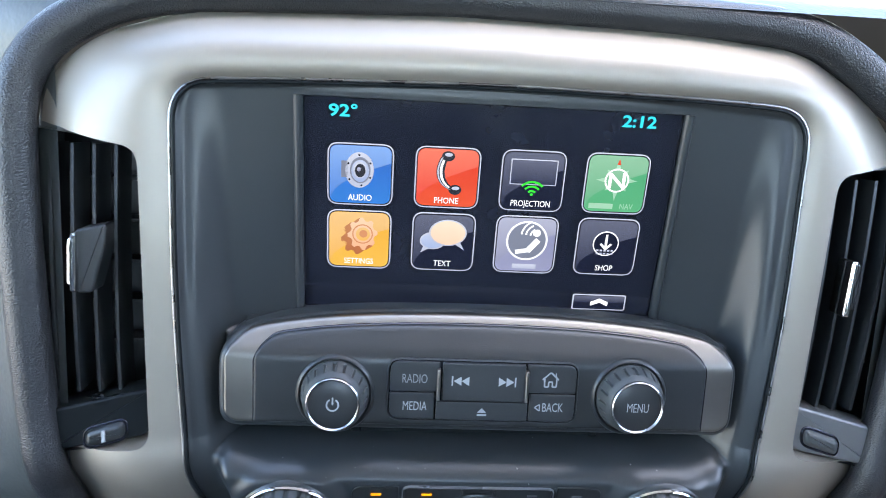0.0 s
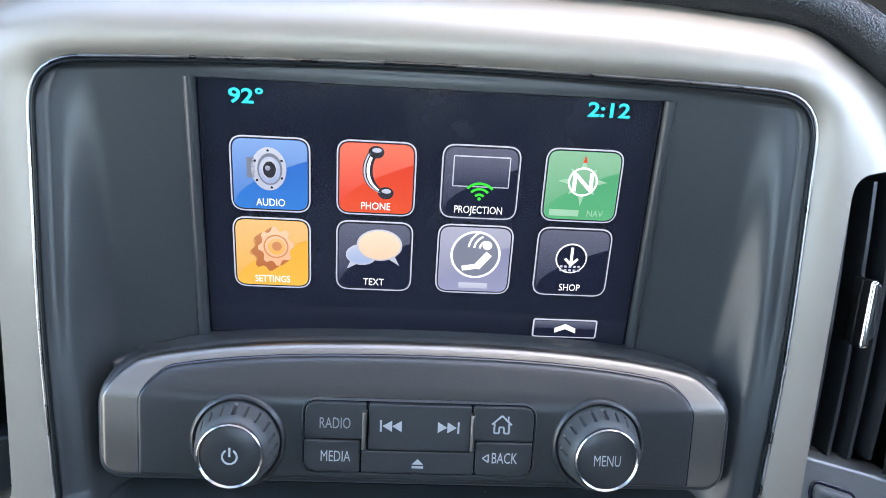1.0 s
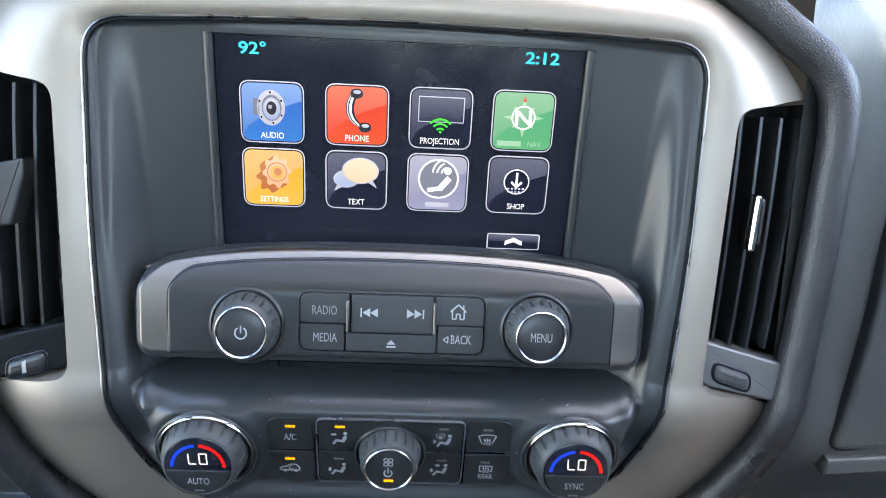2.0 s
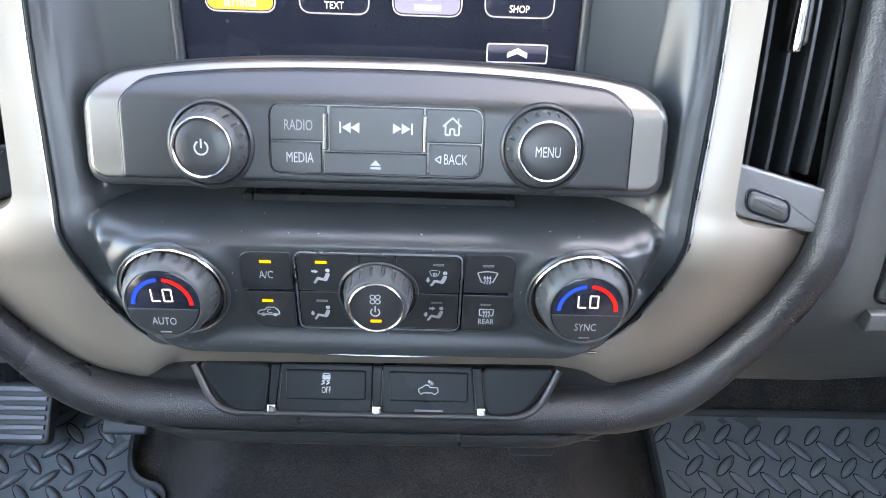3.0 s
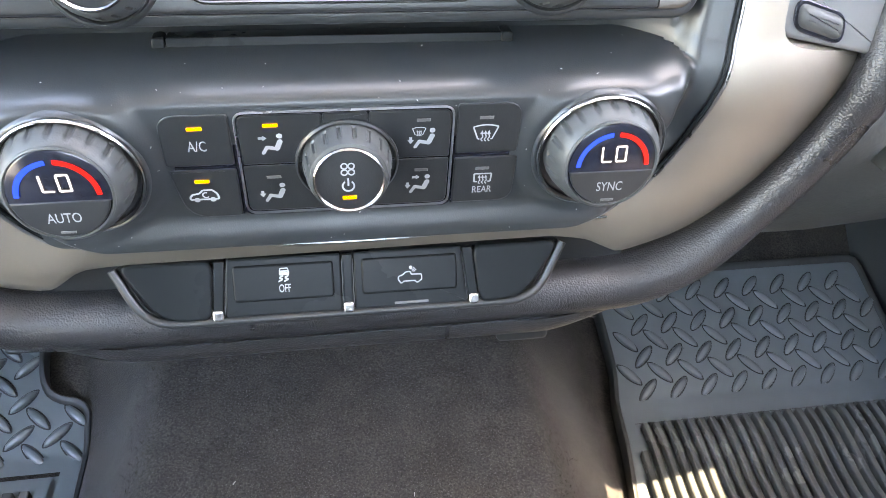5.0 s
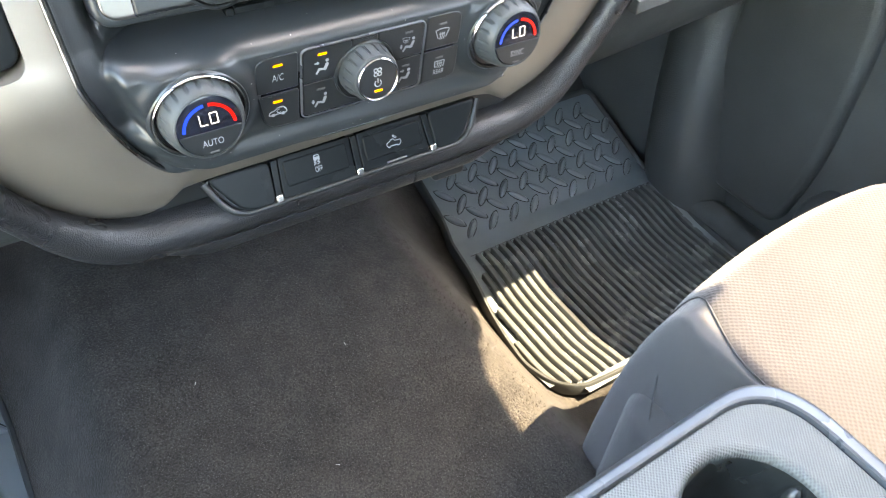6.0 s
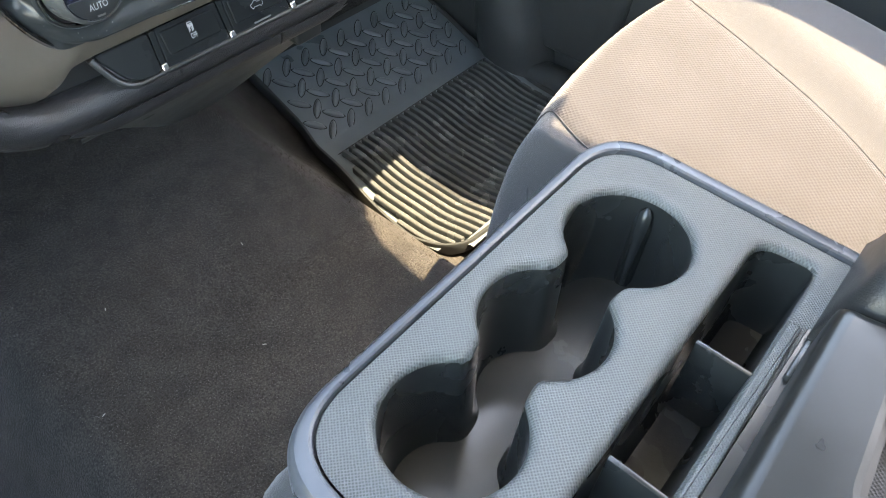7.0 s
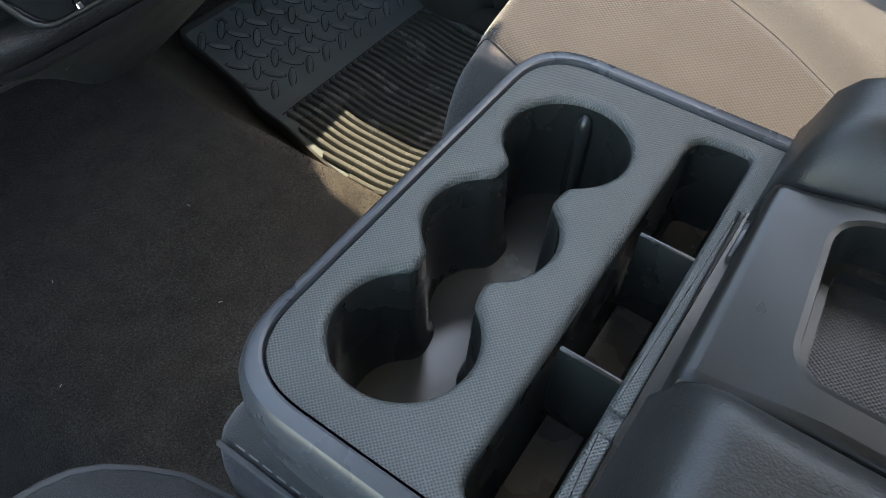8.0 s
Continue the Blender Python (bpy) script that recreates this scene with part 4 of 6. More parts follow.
lettered(b_radio, "RADIO", -0.0322, 0.7493, 0.0041, f_up, hp, PRINT_DIM)
lettered(b_media, "MEDIA", -0.0318, 0.7366, 0.0041, f_up, hp)
lettered(b_back, "BACK", 0.0324, 0.7373, 0.0041, f_up, hp)
for line in (((0.0240, 0.7371), (0.0263, 0.7386)), ((0.0263, 0.7386), (0.0263, 0.7356)), ((0.0263, 0.7356), (0.0240, 0.7371))):
    printed(b_back, [bar(*line[0], *line[1], 0.0005)], f_up, hp)
for s, x in ((1, -0.0114), (-1, 0.0106)):
    z = 0.7489
    printed(b_seek, [bar(x - s * 0.0036, z - 0.0022, x - s * 0.0036, z + 0.0022, 0.0007),
                     [(x - s * 0.0030, z), (x + s * 0.0006, z + 0.0021), (x + s * 0.0006, z - 0.0021)],
                     [(x + s * 0.0006, z), (x + s * 0.0042, z + 0.0021), (x + s * 0.0042, z - 0.0021)]], f_up, hp + 0.0008)
printed(b_eject, [[(-0.0028, 0.7340), (0.0016, 0.7340), (-0.0006, 0.7362)], box2(-0.0028, 0.7325, 0.0016, 0.7334)], f_up, hp)
hx, hz = 0.0307, 0.7501
hs = 0.82
roof = [Vector((hx + hs * a, hz + hs * b)) for a, b in ((-0.0046, 0.0002), (0, 0.0044), (0.0046, 0.0002))]
wall = [Vector((hx + hs * a, hz + hs * b)) for a, b in ((-0.0034, 0.0008), (-0.0034, -0.0038), (-0.0011, -0.0038), (-0.0011, -0.0010), (0.0011, -0.0010), (0.0011, -0.0038), (0.0034, -0.0038), (0.0034, 0.0008))]
printed(b_home, [bar(a.x, a.y, b.x, b.y, 0.0007) for line in (roof, wall) for a, b in zip(line, line[1:])] + [box2(hx + 0.0021, hz + 0.0014, hx + 0.0027, hz + 0.0034)], f_up, hp)
for s in (-1, 1):
    part("divider", slab(rounded(box2(s * 0.0204 - 0.0008 - 0.0008, 0.7398, s * 0.0204 + 0.0008 - 0.0008, 0.7541), 0.0003, 2), 0.003, 0.0080, 0.0005, f_up), NICKEL, radio)


def knurl(count, depth, first, last):
    def tooth(a, j):
        if j < first or j > last:
            return 0.0
        return depth * (1 if math.cos(a * count) > 0.80 else 0)
    return tooth


def radio_knob(x, z):
    part("knob_collar", lathe([(0.0182, 0.0036), (0.0178, 0.0046), (0.0172, 0.0054), (0.0166, 0.0056), (0.0160, 0.0050), (0.0157, 0.003)], x, z, f_up, 64, cap=False), BLACK, radio)
    k = part("knob", lathe([(0.0156, 0.002), (0.0156, 0.0050), (0.0152, 0.0066), (0.0150, 0.0070), (0.0140, 0.0130), (0.0136, 0.0138), (0.0126, 0.0162), (0.0119, 0.0168)], x, z, f_up, 216,
                           knurl(20, -0.0007, 3, 4)), RUBBERY, radio, "knurled dark grey rotary knob")
    part("knob_ring", lathe([(0.0121, 0.0152), (0.0119, 0.0180), (0.0114, 0.0185), (0.0108, 0.0178)], x, z, f_up, 64, cap=False), RING, k)
    part("knob_cap", lathe([(0.0110, 0.0160), (0.0109, 0.0172), (0.0098, 0.0176), (0.0050, 0.0178)], x, z, f_up, 48), BLACK, k)
    return k


KZ = 0.7426
KL, KR = -0.0684, 0.0687
k1 = radio_knob(KL, KZ - 0.002)
printed(k1, [arc(KL, KZ - 0.002, 0.0026, 0.0007, 120, 420, 20), bar(KL, KZ - 0.002, KL, KZ + 0.0014, 0.0007)], f_up, 0.0181)
k2 = radio_knob(KR, KZ)
lettered(k2, "MENU", KR, KZ, 0.0040, f_up, 0.0181)


# ---- disc slot
def f_slot(x, z, h):
    return Vector((x + 0.002, y_up(z) + 0.0190 - h, z))


part("disc_slot", slab(rounded(box2(-0.0570, 0.7090, 0.0576, 0.7128), 0.001, 3), -0.004, 0.0010, 0.0004, f_slot), PIANO, radio, "black disc slot")
for s in (-1, 1):
    part("slot_end", slab(rounded(box2(s * 0.0594 - 0.0022, 0.7088, s * 0.0594 + 0.0022, 0.7130), 0.0014, 4), -0.004, 0.0016, 0.0006, f_slot), PIANO, radio)

# ================================================================ climate controls
climate = thing("climate_panel", (0, 0.29, 0.65), "black heating and air conditioning control panel with three knobs", "climate control")
HB = 0.0045


def pad(name, x0, z0, x1, z1, r, mat=BLACK):
    return part(name, slab(rounded(box2(x0, z0, x1, z1), r, 4), 0.001, HB + 0.0016, 0.0006, f_low), mat, climate)


ZT, ZM, ZB = 0.6964, 0.6760, 0.6548
part("left_recess", slab(rounded([(-0.0560, 0.6532), (-0.0365, 0.6532), (-0.0368, 0.6972), (-0.0602, 0.6972)], [0.010, 0.001, 0.001, 0.007], 6), 0.001, HB + 0.0003, 0.0003, f_low), GLASS, climate)
part("right_recess", slab(rounded([(0.0378, 0.6542), (0.0618, 0.6542), (0.0612, 0.6984), (0.0378, 0.6984)], [0.001, 0.007, 0.007, 0.001], 5), 0.001, HB + 0.0003, 0.0003, f_low), GLASS, climate)
mid = rounded(box2(-0.0361, ZB - 0.0008, 0.0377, ZT + 0.0010), 0.0045, 6)
part("middle_gap", slab(inset(mid, -0.0010), 0.001, HB + 0.0004, 0.0003, f_low), GLASS, climate)
part("middle_recess", slab(inset(mid, 0.0002), 0.001, HB + 0.0008, 0.0003, f_low), GLASS, climate)
part("middle_outline", ring_plate(mid, 0.0012, 0.002, HB + 0.0024, f_low), BEZEL, climate, "thin pale outline")
c_ac = pad("ac_button", -0.0596, ZM + 0.0006, -0.0372, ZT + 0.0003, [0.001, 0.001, 0.001, 0.006])
c_rec = part("recirculation_button", slab(rounded([(-0.0556, 0.6538), (-0.0372, 0.6538), (-0.0370, ZM - 0.0012), (-0.0593, ZM - 0.0012)], [0.008, 0.001, 0.001, 0.001], 5), 0.001, HB + 0.0016, 0.0006, f_low), BLACK, climate)
c_v1 = pad("vent_button", -0.0346, ZM + 0.0003, -0.0075, ZT - 0.0004, [0.001, 0.001, 0.001, 0.003])
c_v2 = pad("floor_button", -0.0346, ZB + 0.0008, 0.0004, ZM - 0.0003, [0.003, 0.001, 0.001, 0.001])
c_v3 = pad("screen_floor_button", 0.0084, ZM + 0.0005, 0.0362, ZT - 0.0004, [0.001, 0.001, 0.003, 0.001])
c_v4 = pad("vent_floor_button", 0.0009, ZB + 0.0008, 0.0362, ZM - 0.0001, [0.001, 0.003, 0.001, 0.001])
pad("fan_tab", -0.0069, 0.6915, 0.0078, ZT - 0.0004, 0.0008)
c_def = pad("defrost_button", 0.0384, ZM + 0.0013, 0.0606, ZT + 0.0014, [0.001, 0.001, 0.006, 0.001])
c_rear = pad("rear_defrost_button", 0.0384, ZB + 0.0000, 0.0612, ZM - 0.0006, [0.001, 0.006, 0.001, 0.001])
HP = HB + 0.0019


def lamp(parent, x, z, on):
    part("indicator", slab(box2(x - 0.0024, z - 0.0006, x + 0.0024, z + 0.0006), HB, HB + (0.0022 if on else 0.0019), 0.0002, f_low), LED if on else LED_OFF, parent, "lit amber indicator" if on else "")


lamp(c_ac, -0.0480, 0.6916, True)
lettered(c_ac, "A/C", -0.0482, 0.6848, 0.0040, f_low, HP)
lamp(c_rec, -0.0490, 0.6701, True)


def car_mark(x, z, s):
    body = [(x - 0.0052 * s, z - 0.0006 * s), (x - 0.0042 * s, z + 0.0006 * s), (x - 0.0018 * s, z + 0.0010 * s), (x - 0.0002 * s, z + 0.0026 * s), (x + 0.0032 * s, z + 0.0026 * s),
            (x + 0.0048 * s, z + 0.0008 * s), (x + 0.0052 * s, z - 0.0010 * s), (x + 0.0050 * s, z - 0.0018 * s), (x - 0.0052 * s, z - 0.0018 * s)]
    lp = [Vector(q) for q in body]
    out = []
    for i in range(len(lp)):
        a, b = lp[i - 1], lp[i]
        out.append(bar(a.x, a.y, b.x, b.y, 0.0007))
    out += [circle(x - 0.0028 * s, z - 0.0020 * s, 0.0011 * s, 12), circle(x + 0.0030 * s, z - 0.0020 * s, 0.0011 * s, 12)]
    return out


printed(c_rec, car_mark(-0.0492, 0.6640, 0.92) + [arc(-0.0486, 0.6642, 0.0011, 0.0005, 60, 320, 10)], f_low, HP)


def seat_mark(x, z):
    """A seated figure in outline: shin, thigh, back and head."""
    pts = [Vector((x + a, z + b)) for a, b in ((-0.0032, -0.0033), (-0.0018, -0.0010), (0.0014, -0.0017), (0.0026, 0.0012))]
    limbs = [bar(p.x, p.y, q.x, q.y, w) for p, q, w in zip(pts, pts[1:], (0.0012, 0.0014, 0.0018))]
    return limbs + [circle(p.x, p.y, r, 10) for p, r in zip(pts, (0.0006, 0.0007, 0.0008, 0.0009))] + [circle(x + 0.0026, z + 0.0034, 0.0010, 12)]


def arrow_right(x, z):
    return [box2(x - 0.0014, z - 0.0005, x + 0.0002, z + 0.0005), [(x, z + 0.0011), (x, z - 0.0011), (x + 0.0014, z)]]


def arrow_down(x, z):
    return [box2(x - 0.0005, z, x + 0.0005, z + 0.0014), [(x - 0.0011, z + 0.0002), (x, z - 0.0014), (x + 0.0011, z + 0.0002)]]


def heat_wave(x, z, s):
    """A rising wavy arrow."""
    pts = [(0.0004, -0.0024), (-0.0003, -0.0016), (0.0004, -0.0006), (0.0, 0.0008)]
    return [bar(x + s * a, z + s * b, x + s * c, z + s * d, 0.00045 * max(s, 0.7)) for (a, b), (c, d) in zip(pts, pts[1:])] + [[(x - 0.0007 * s, z + 0.0006 * s), (x + 0.0007 * s, z + 0.0006 * s), (x, z + 0.0022 * s)]]


def screen_mark(x, z, s):
    """A windscreen with three rising waves."""
    w, t, b = 0.0044 * s, 0.0028 * s, 0.0024 * s
    curve = [(x - w + 2 * w * k / 10, z + t - 0.0002 * s + 0.0008 * s * (1 - (k / 5 - 1) ** 2)) for k in range(11)]
    lines = [bar(*p, *q, 0.00055 * s) for p, q in zip(curve, curve[1:])]
    lines += [bar(x - w, z + t - 0.0002 * s, x - 0.58 * w, z - b, 0.00055 * s), bar(x + w, z + t - 0.0002 * s, x + 0.58 * w, z - b, 0.00055 * s)]
    lines += [bar(x - 0.58 * w, z - b, x - 0.44 * w, z - b, 0.00055 * s), bar(x + 0.44 * w, z - b, x + 0.58 * w, z - b, 0.00055 * s)]
    for d in (-0.0012, 0.0, 0.0012):
        lines += heat_wave(x + d * s, z - 0.0010 * s, s)
    return lines


lamp(c_v1, -0.0240, 0.6920, True)
printed(c_v1, seat_mark(-0.0240, 0.6844) + arrow_right(-0.0270, 0.6871), f_low, HP)
lamp(c_v2, -0.0248, 0.6707, False)
printed(c_v2, seat_mark(-0.0249, 0.6637) + arrow_down(-0.0293, 0.6634), f_low, HP)
lamp(c_v3, 0.0267, 0.6920, False)
printed(c_v3, seat_mark(0.0272, 0.6844) + screen_mark(0.0252, 0.6874, 0.52) + arrow_down(0.0224, 0.6838), f_low, HP)
lamp(c_v4, 0.0266, 0.6710, False)
printed(c_v4, seat_mark(0.0262, 0.6645) + arrow_right(0.0247, 0.6678) + arrow_down(0.0218, 0.6641), f_low, HP)
lamp(c_def, 0.0484, 0.6921, False)
printed(c_def, screen_mark(0.0484, 0.6858, 1.0), f_low, HP)
lamp(c_rear, 0.0487, 0.6704, False)
wx, wz = 0.0492, 0.6662
printed(c_rear, [bar(wx - 0.0032, wz + 0.0018, wx + 0.0032, wz + 0.0018, 0.0006), bar(wx - 0.0032, wz + 0.0018, wx - 0.0030, wz - 0.0018, 0.0006), bar(wx + 0.0032, wz + 0.0018, wx + 0.0030, wz - 0.0018, 0.0006),
                 bar(wx - 0.0030, wz - 0.0018, wx - 0.0019, wz - 0.0018, 0.0006), bar(wx + 0.0019, wz - 0.0018, wx + 0.0030, wz - 0.0018, 0.0006)]
        + [q for d in (-0.0012, 0.0, 0.0012) for q in heat_wave(wx + d, wz - 0.0007, 0.9)], f_low, HP)
lettered(c_rear, "REAR", 0.0493, 0.6608, 0.0030, f_low, HP, squeeze=0.72)


def knob_face(x0, z0, tilt=4.0):
    """A knob's own space: it stands on the panel at (x0, z0) and points almost level."""
    base, c, sn = f_low(x0, z0, 0.0), math.cos(radians(tilt)), math.sin(radians(tilt))
    return lambda x, z, h: base + Vector((x - x0, (z - z0) * sn - h * c, (z - z0) * c + h * sn))


def temperature_knob(x, z, word):
    f = knob_face(x, z)
    fr = knob_face(x, z, -5.7)
    part("knob_collar", lathe([(0.0250, 0.0060), (0.0246, 0.0080), (0.0240, 0.0086), (0.0233, 0.0082), (0.0230, 0.0050)], x, z, fr, 72, cap=False), FASCIA, climate)
    part("collar_ring", lathe([(0.0234, 0.0060), (0.0232, 0.0090), (0.0227, 0.0096), (0.0221, 0.0090), (0.0219, 0.0020)], x, z, fr, 96, cap=False), CHROME, climate, "bright chrome collar ring")
    part("collar_well", lathe([(0.0220, 0.0086), (0.0216, 0.0074), (0.0180, 0.0070)], x, z, fr, 72, cap=False), LEATHER, climate)
    k = part("knob", lathe([(0.0205, HB - 0.004), (0.0204, HB + 0.0040), (0.0201, HB + 0.0058), (0.0199, HB + 0.0062), (0.0190, HB + 0.0122), (0.0186, HB + 0.0130), (0.0174, HB + 0.0158), (0.0164, HB + 0.0166)], x, z, f, 220, knurl(20, -0.00055, 3, 4)),
             RUBBERY, climate, "large ribbed rubber temperature knob")
    part("knob_ring", lathe([(0.0167, HB + 0.0154), (0.0166, HB + 0.0169), (0.0160, HB + 0.0173), (0.0155, HB + 0.0167)], x, z, f, 72, cap=False), RUBBERY, k)
    face = HB + 0.0166
    part("knob_cap", lathe([(0.0157, HB + 0.0150), (0.0157, face), (0.0150, face + 0.0004)], x, z, f, 64), GLASS, k)
    low = [(x + 0.0151 * math.cos(radians(a)), z + 0.0151 * math.sin(radians(a))) for a in [188.5 + 163 * i / 28 for i in range(29)]]
    part("push_button", slab(low, face, face + 0.0010, 0.0004, f), BLACK, k)
    lettered(k, word, x, z - 0.0078, 0.0035, f, face + 0.0013, squeeze=0.74)
    printed(k, [arc(x, z - 0.0006, 0.0122, 0.0017, 96, 178, 20)], f, face + 0.0008, ARC_BLUE, "blue_arc")
    printed(k, [arc(x, z - 0.0006, 0.0122, 0.0017, 2, 86, 20)], f, face + 0.0008, ARC_RED, "red_arc")
    dx, dz, w, s = x + 0.0004, z + 0.0042, 0.0007, 0.74
    strokes = [((-0.0064, 0.0040), (-0.0060, -0.0036)), ((-0.0060, -0.0036), (-0.0014, -0.0036)), ((0.0004, 0.0040), (0.0008, -0.0036)), ((0.0050, 0.0040), (0.0054, -0.0036)),
               ((0.0004, 0.0040), (0.0050, 0.0040)), ((0.0008, -0.0036), (0.0054, -0.0036))]
    for (xa, za), (xb, zb) in strokes:
        printed(k, [bar(dx + s * xa, dz + s * za, dx + s * xb, dz + s * zb, w)], f, face + 0.0008, DIGIT, "digit_stroke")
    part("push_lamp", slab(box2(x - 0.0023, z - 0.0137, x + 0.0023, z - 0.0129), face, face + 0.0014, 0.0002, f), LED_OFF, k)


temperature_knob(-0.0892, 0.6780, "AUTO")
temperature_knob(0.0904, 0.6798, "SYNC")
FX, FZ = 0.0006, 0.6780
f_fan = knob_face(FX, FZ)
part("fan_collar", lathe([(0.0180, -0.002), (0.0178, HB + 0.0022), (0.0170, HB + 0.0028), (0.0164, HB + 0.0010)], FX, FZ, knob_face(FX, FZ, -5.7), 64, cap=False), BLACK, climate)
fan = part("fan_knob", lathe([(0.0153, HB - 0.003), (0.0153, HB + 0.0040), (0.0149, HB + 0.0056), (0.0148, HB + 0.0060), (0.0141, HB + 0.0118), (0.0138, HB + 0.0126), (0.0130, HB + 0.0152), (0.0120, HB + 0.0158)], FX, FZ, f_fan, 216, knurl(18, -0.0006, 3, 4)),
           RUBBERY, climate, "ribbed fan speed knob")
part("knob_ring", lathe([(0.0121, HB + 0.0144), (0.0119, HB + 0.0166), (0.0114, HB + 0.0171), (0.0109, HB + 0.0164)], FX, FZ, f_fan, 64, cap=False), RING, fan)
part("knob_cap", lathe([(0.0111, HB + 0.0150), (0.0111, HB + 0.0160), (0.0098, HB + 0.0163)], FX, FZ, f_fan, 48), BLACK, fan)
ff = HB + 0.0167
for k in range(4):
    a = math.pi / 4 + math.pi / 2 * k
    printed(fan, [arc(FX - 0.0004 + 0.0016 * math.cos(a), FZ + 0.0044 + 0.0016 * math.sin(a), 0.0010, 0.0005, 0, 359.9, 14)], f_fan, ff, name="blade_mark")
printed(fan, [arc(FX - 0.0004, FZ - 0.0018, 0.0019, 0.0006, 125, 415, 16), bar(FX - 0.0004, FZ - 0.0018, FX - 0.0004, FZ + 0.0011, 0.0006)], f_fan, ff)
part("indicator", slab(box2(FX - 0.0024, FZ - 0.0069, FX + 0.0022, FZ - 0.0058), HB + 0.0158, HB + 0.0168, 0.0002, f_fan), LED, fan, "lit amber indicator")


# ================================================================ switch bank
bank = thing("switch_bank", (0, 0.295, 0.60), "row of black dashboard switches under the climate panel", "switch panel")


def f_sw(x, z, h):
    return Vector((x + 0.002, 0.3005 - 0.50 * (0.6260 - z) - 0.894 * h, z + 0.447 * h))


def trace(cx, cz, pts, w):
    """A printed line from point to point, in steps of 0.07 mm."""
    q = [(cx + 0.000071 * a, cz - 0.000075 * b) for a, b in pts]
    return [bar(*a, *b, w) for a, b in zip(q, q[1:])]


part("pocket", slab([(-0.124, 0.594), (0.122, 0.594), (0.122, 0.6310), (-0.124, 0.6310)], -0.02, 0.0, 0.001, lambda x, z, h: Vector((x + 0.002, 0.3085 - h, z))), BLACK, bank)
body_loop = rounded([(-0.0772, 0.6028), (0.0742, 0.6028), (0.0888, 0.6262), (-0.0908, 0.6252)], [0.012, 0.012, 0.002, 0.002], 6)
part("surround", slab(body_loop, -0.012, -0.0004, 0.002, f_sw), BLACK, bank)
LIP_LINE = even([Vector((p.x, p.y, 0)) for p in rounded([(-0.0912, 0.6246), (-0.0802, 0.6036), (0.0772, 0.6036), (0.0888, 0.6252)], [0, 0.015, 0.015, 0], 10)], 90, closed=False)
part("front_lip", tube([f_sw(p.x, p.y, 0.0006) for p in LIP_LINE], 0.0019, 12, False), BLACK, bank, "rounded front lip", sharp=80)
EDGES = [(-0.0882, -0.0765), (-0.0508, -0.0528), (-0.0010, -0.0012), (0.0479, 0.0506), (0.0862, 0.0735)]      # (top, foot) of each gap
for i in range(4):
    t0, t1, b0, b1 = EDGES[i][0] + 0.0024, EDGES[i + 1][0] - 0.0024, EDGES[i][1] + 0.0024, EDGES[i + 1][1] - 0.0024
    zl, zf = 0.6262, 0.6044
    if i == 0:
        lp = rounded([(b0, zf), (b1, zf), (t1, zl), (t0 - 0.0040, zl)], [0.015, 0.004, 0.005, 0.006], 10)
    elif i == 3:
        lp = rounded([(b0, zf), (b1, zf), (t1 + 0.0040, zl), (t0, zl)], [0.004, 0.015, 0.006, 0.005], 10)
    else:
        lp = rounded([(b0, zf), (b1, zf), (t1, zl), (t0, zl)], 0.0015, 3)
    x0, x1 = (t0 + b0) / 2, (t1 + b1) / 2
    sw = part("blank_cover" if i in (0, 3) else "rocker_switch", slab(lp, -0.006, 0.0026 if i in (0, 3) else 0.0016, 0.0012 if i in (0, 3) else 0.0009, f_sw), PIANO, bank)
    if i in (1, 2):
        part("pad", slab(rounded(box2(x0 + 0.0032, 0.6102, x1 - 0.0032, 0.6236), 0.0015, 4), 0.0, 0.0024, 0.0008, f_sw), PIANO, sw)
    if i == 1:
        px, pz = -0.0261, 0.6212
        printed(sw, trace(px, pz, [(-20, -12), (20, -12), (25, 2), (25, 20), (-25, 20), (-25, 2), (-20, -12)], 0.0004)
                + trace(px, pz, [(-23, 2), (23, 2)], 0.0005) + trace(px, pz, [(-22, 13), (22, 13)], 0.0010)
                + trace(px, pz, [(-6, 24), (-28, 34), (-10, 42), (-34, 53)], 0.00055) + trace(px, pz, [(24, 24), (2, 34), (22, 42), (-2, 53)], 0.00055), f_sw, 0.0027)
        lettered(sw, "OFF", px, 0.6148, 0.0029, f_sw, 0.0027)
    if i == 2:
        px, pz = 0.0241, 0.6165
        printed(sw, trace(px, pz, [(-60, 28), (-69, 16), (-65, 3), (-42, -4), (-24, -18), (3, -18), (8, -5), (66, -3), (67, 24), (56, 29)], 0.00045)
                + trace(px, pz, [(-60, 28), (-54, 36), (-45, 36), (-38, 28), (30, 28), (36, 37), (46, 37), (56, 29)], 0.00045)
                + [arc(px + 0.0004, pz + 0.0029, 0.00035, 0.0007, 0, 360, 10)] + trace(px, pz, [(12, -28), (20, -15)], 0.00030)
                + trace(px, pz, [(17, -33), (29, -18)], 0.00030) + trace(px, pz, [(20, -40), (36, -24)], 0.00030), f_sw, 0.0027)
        part("lamp_window", slab(box2(px - 0.0066, 0.6056, px + 0.0074, 0.6066), 0.0, 0.0018, 0.0002, f_sw), LED_OFF, sw)
for xt, xb in EDGES[1:4]:
    part("divider", slab([(xb - 0.0020, 0.6062), (xb + 0.0020, 0.6062), (xt + 0.0020, 0.6256), (xt - 0.0020, 0.6256)], -0.006, 0.0020, 0.0006, f_sw), PIANO, bank)
    part("chrome_tip", slab(rounded(box2(xb - 0.0022, 0.6040, xb + 0.0022, 0.6082), 0.0012, 4), -0.006, 0.0034, 0.0008, f_sw), CHROME, bank, "small chrome tip")


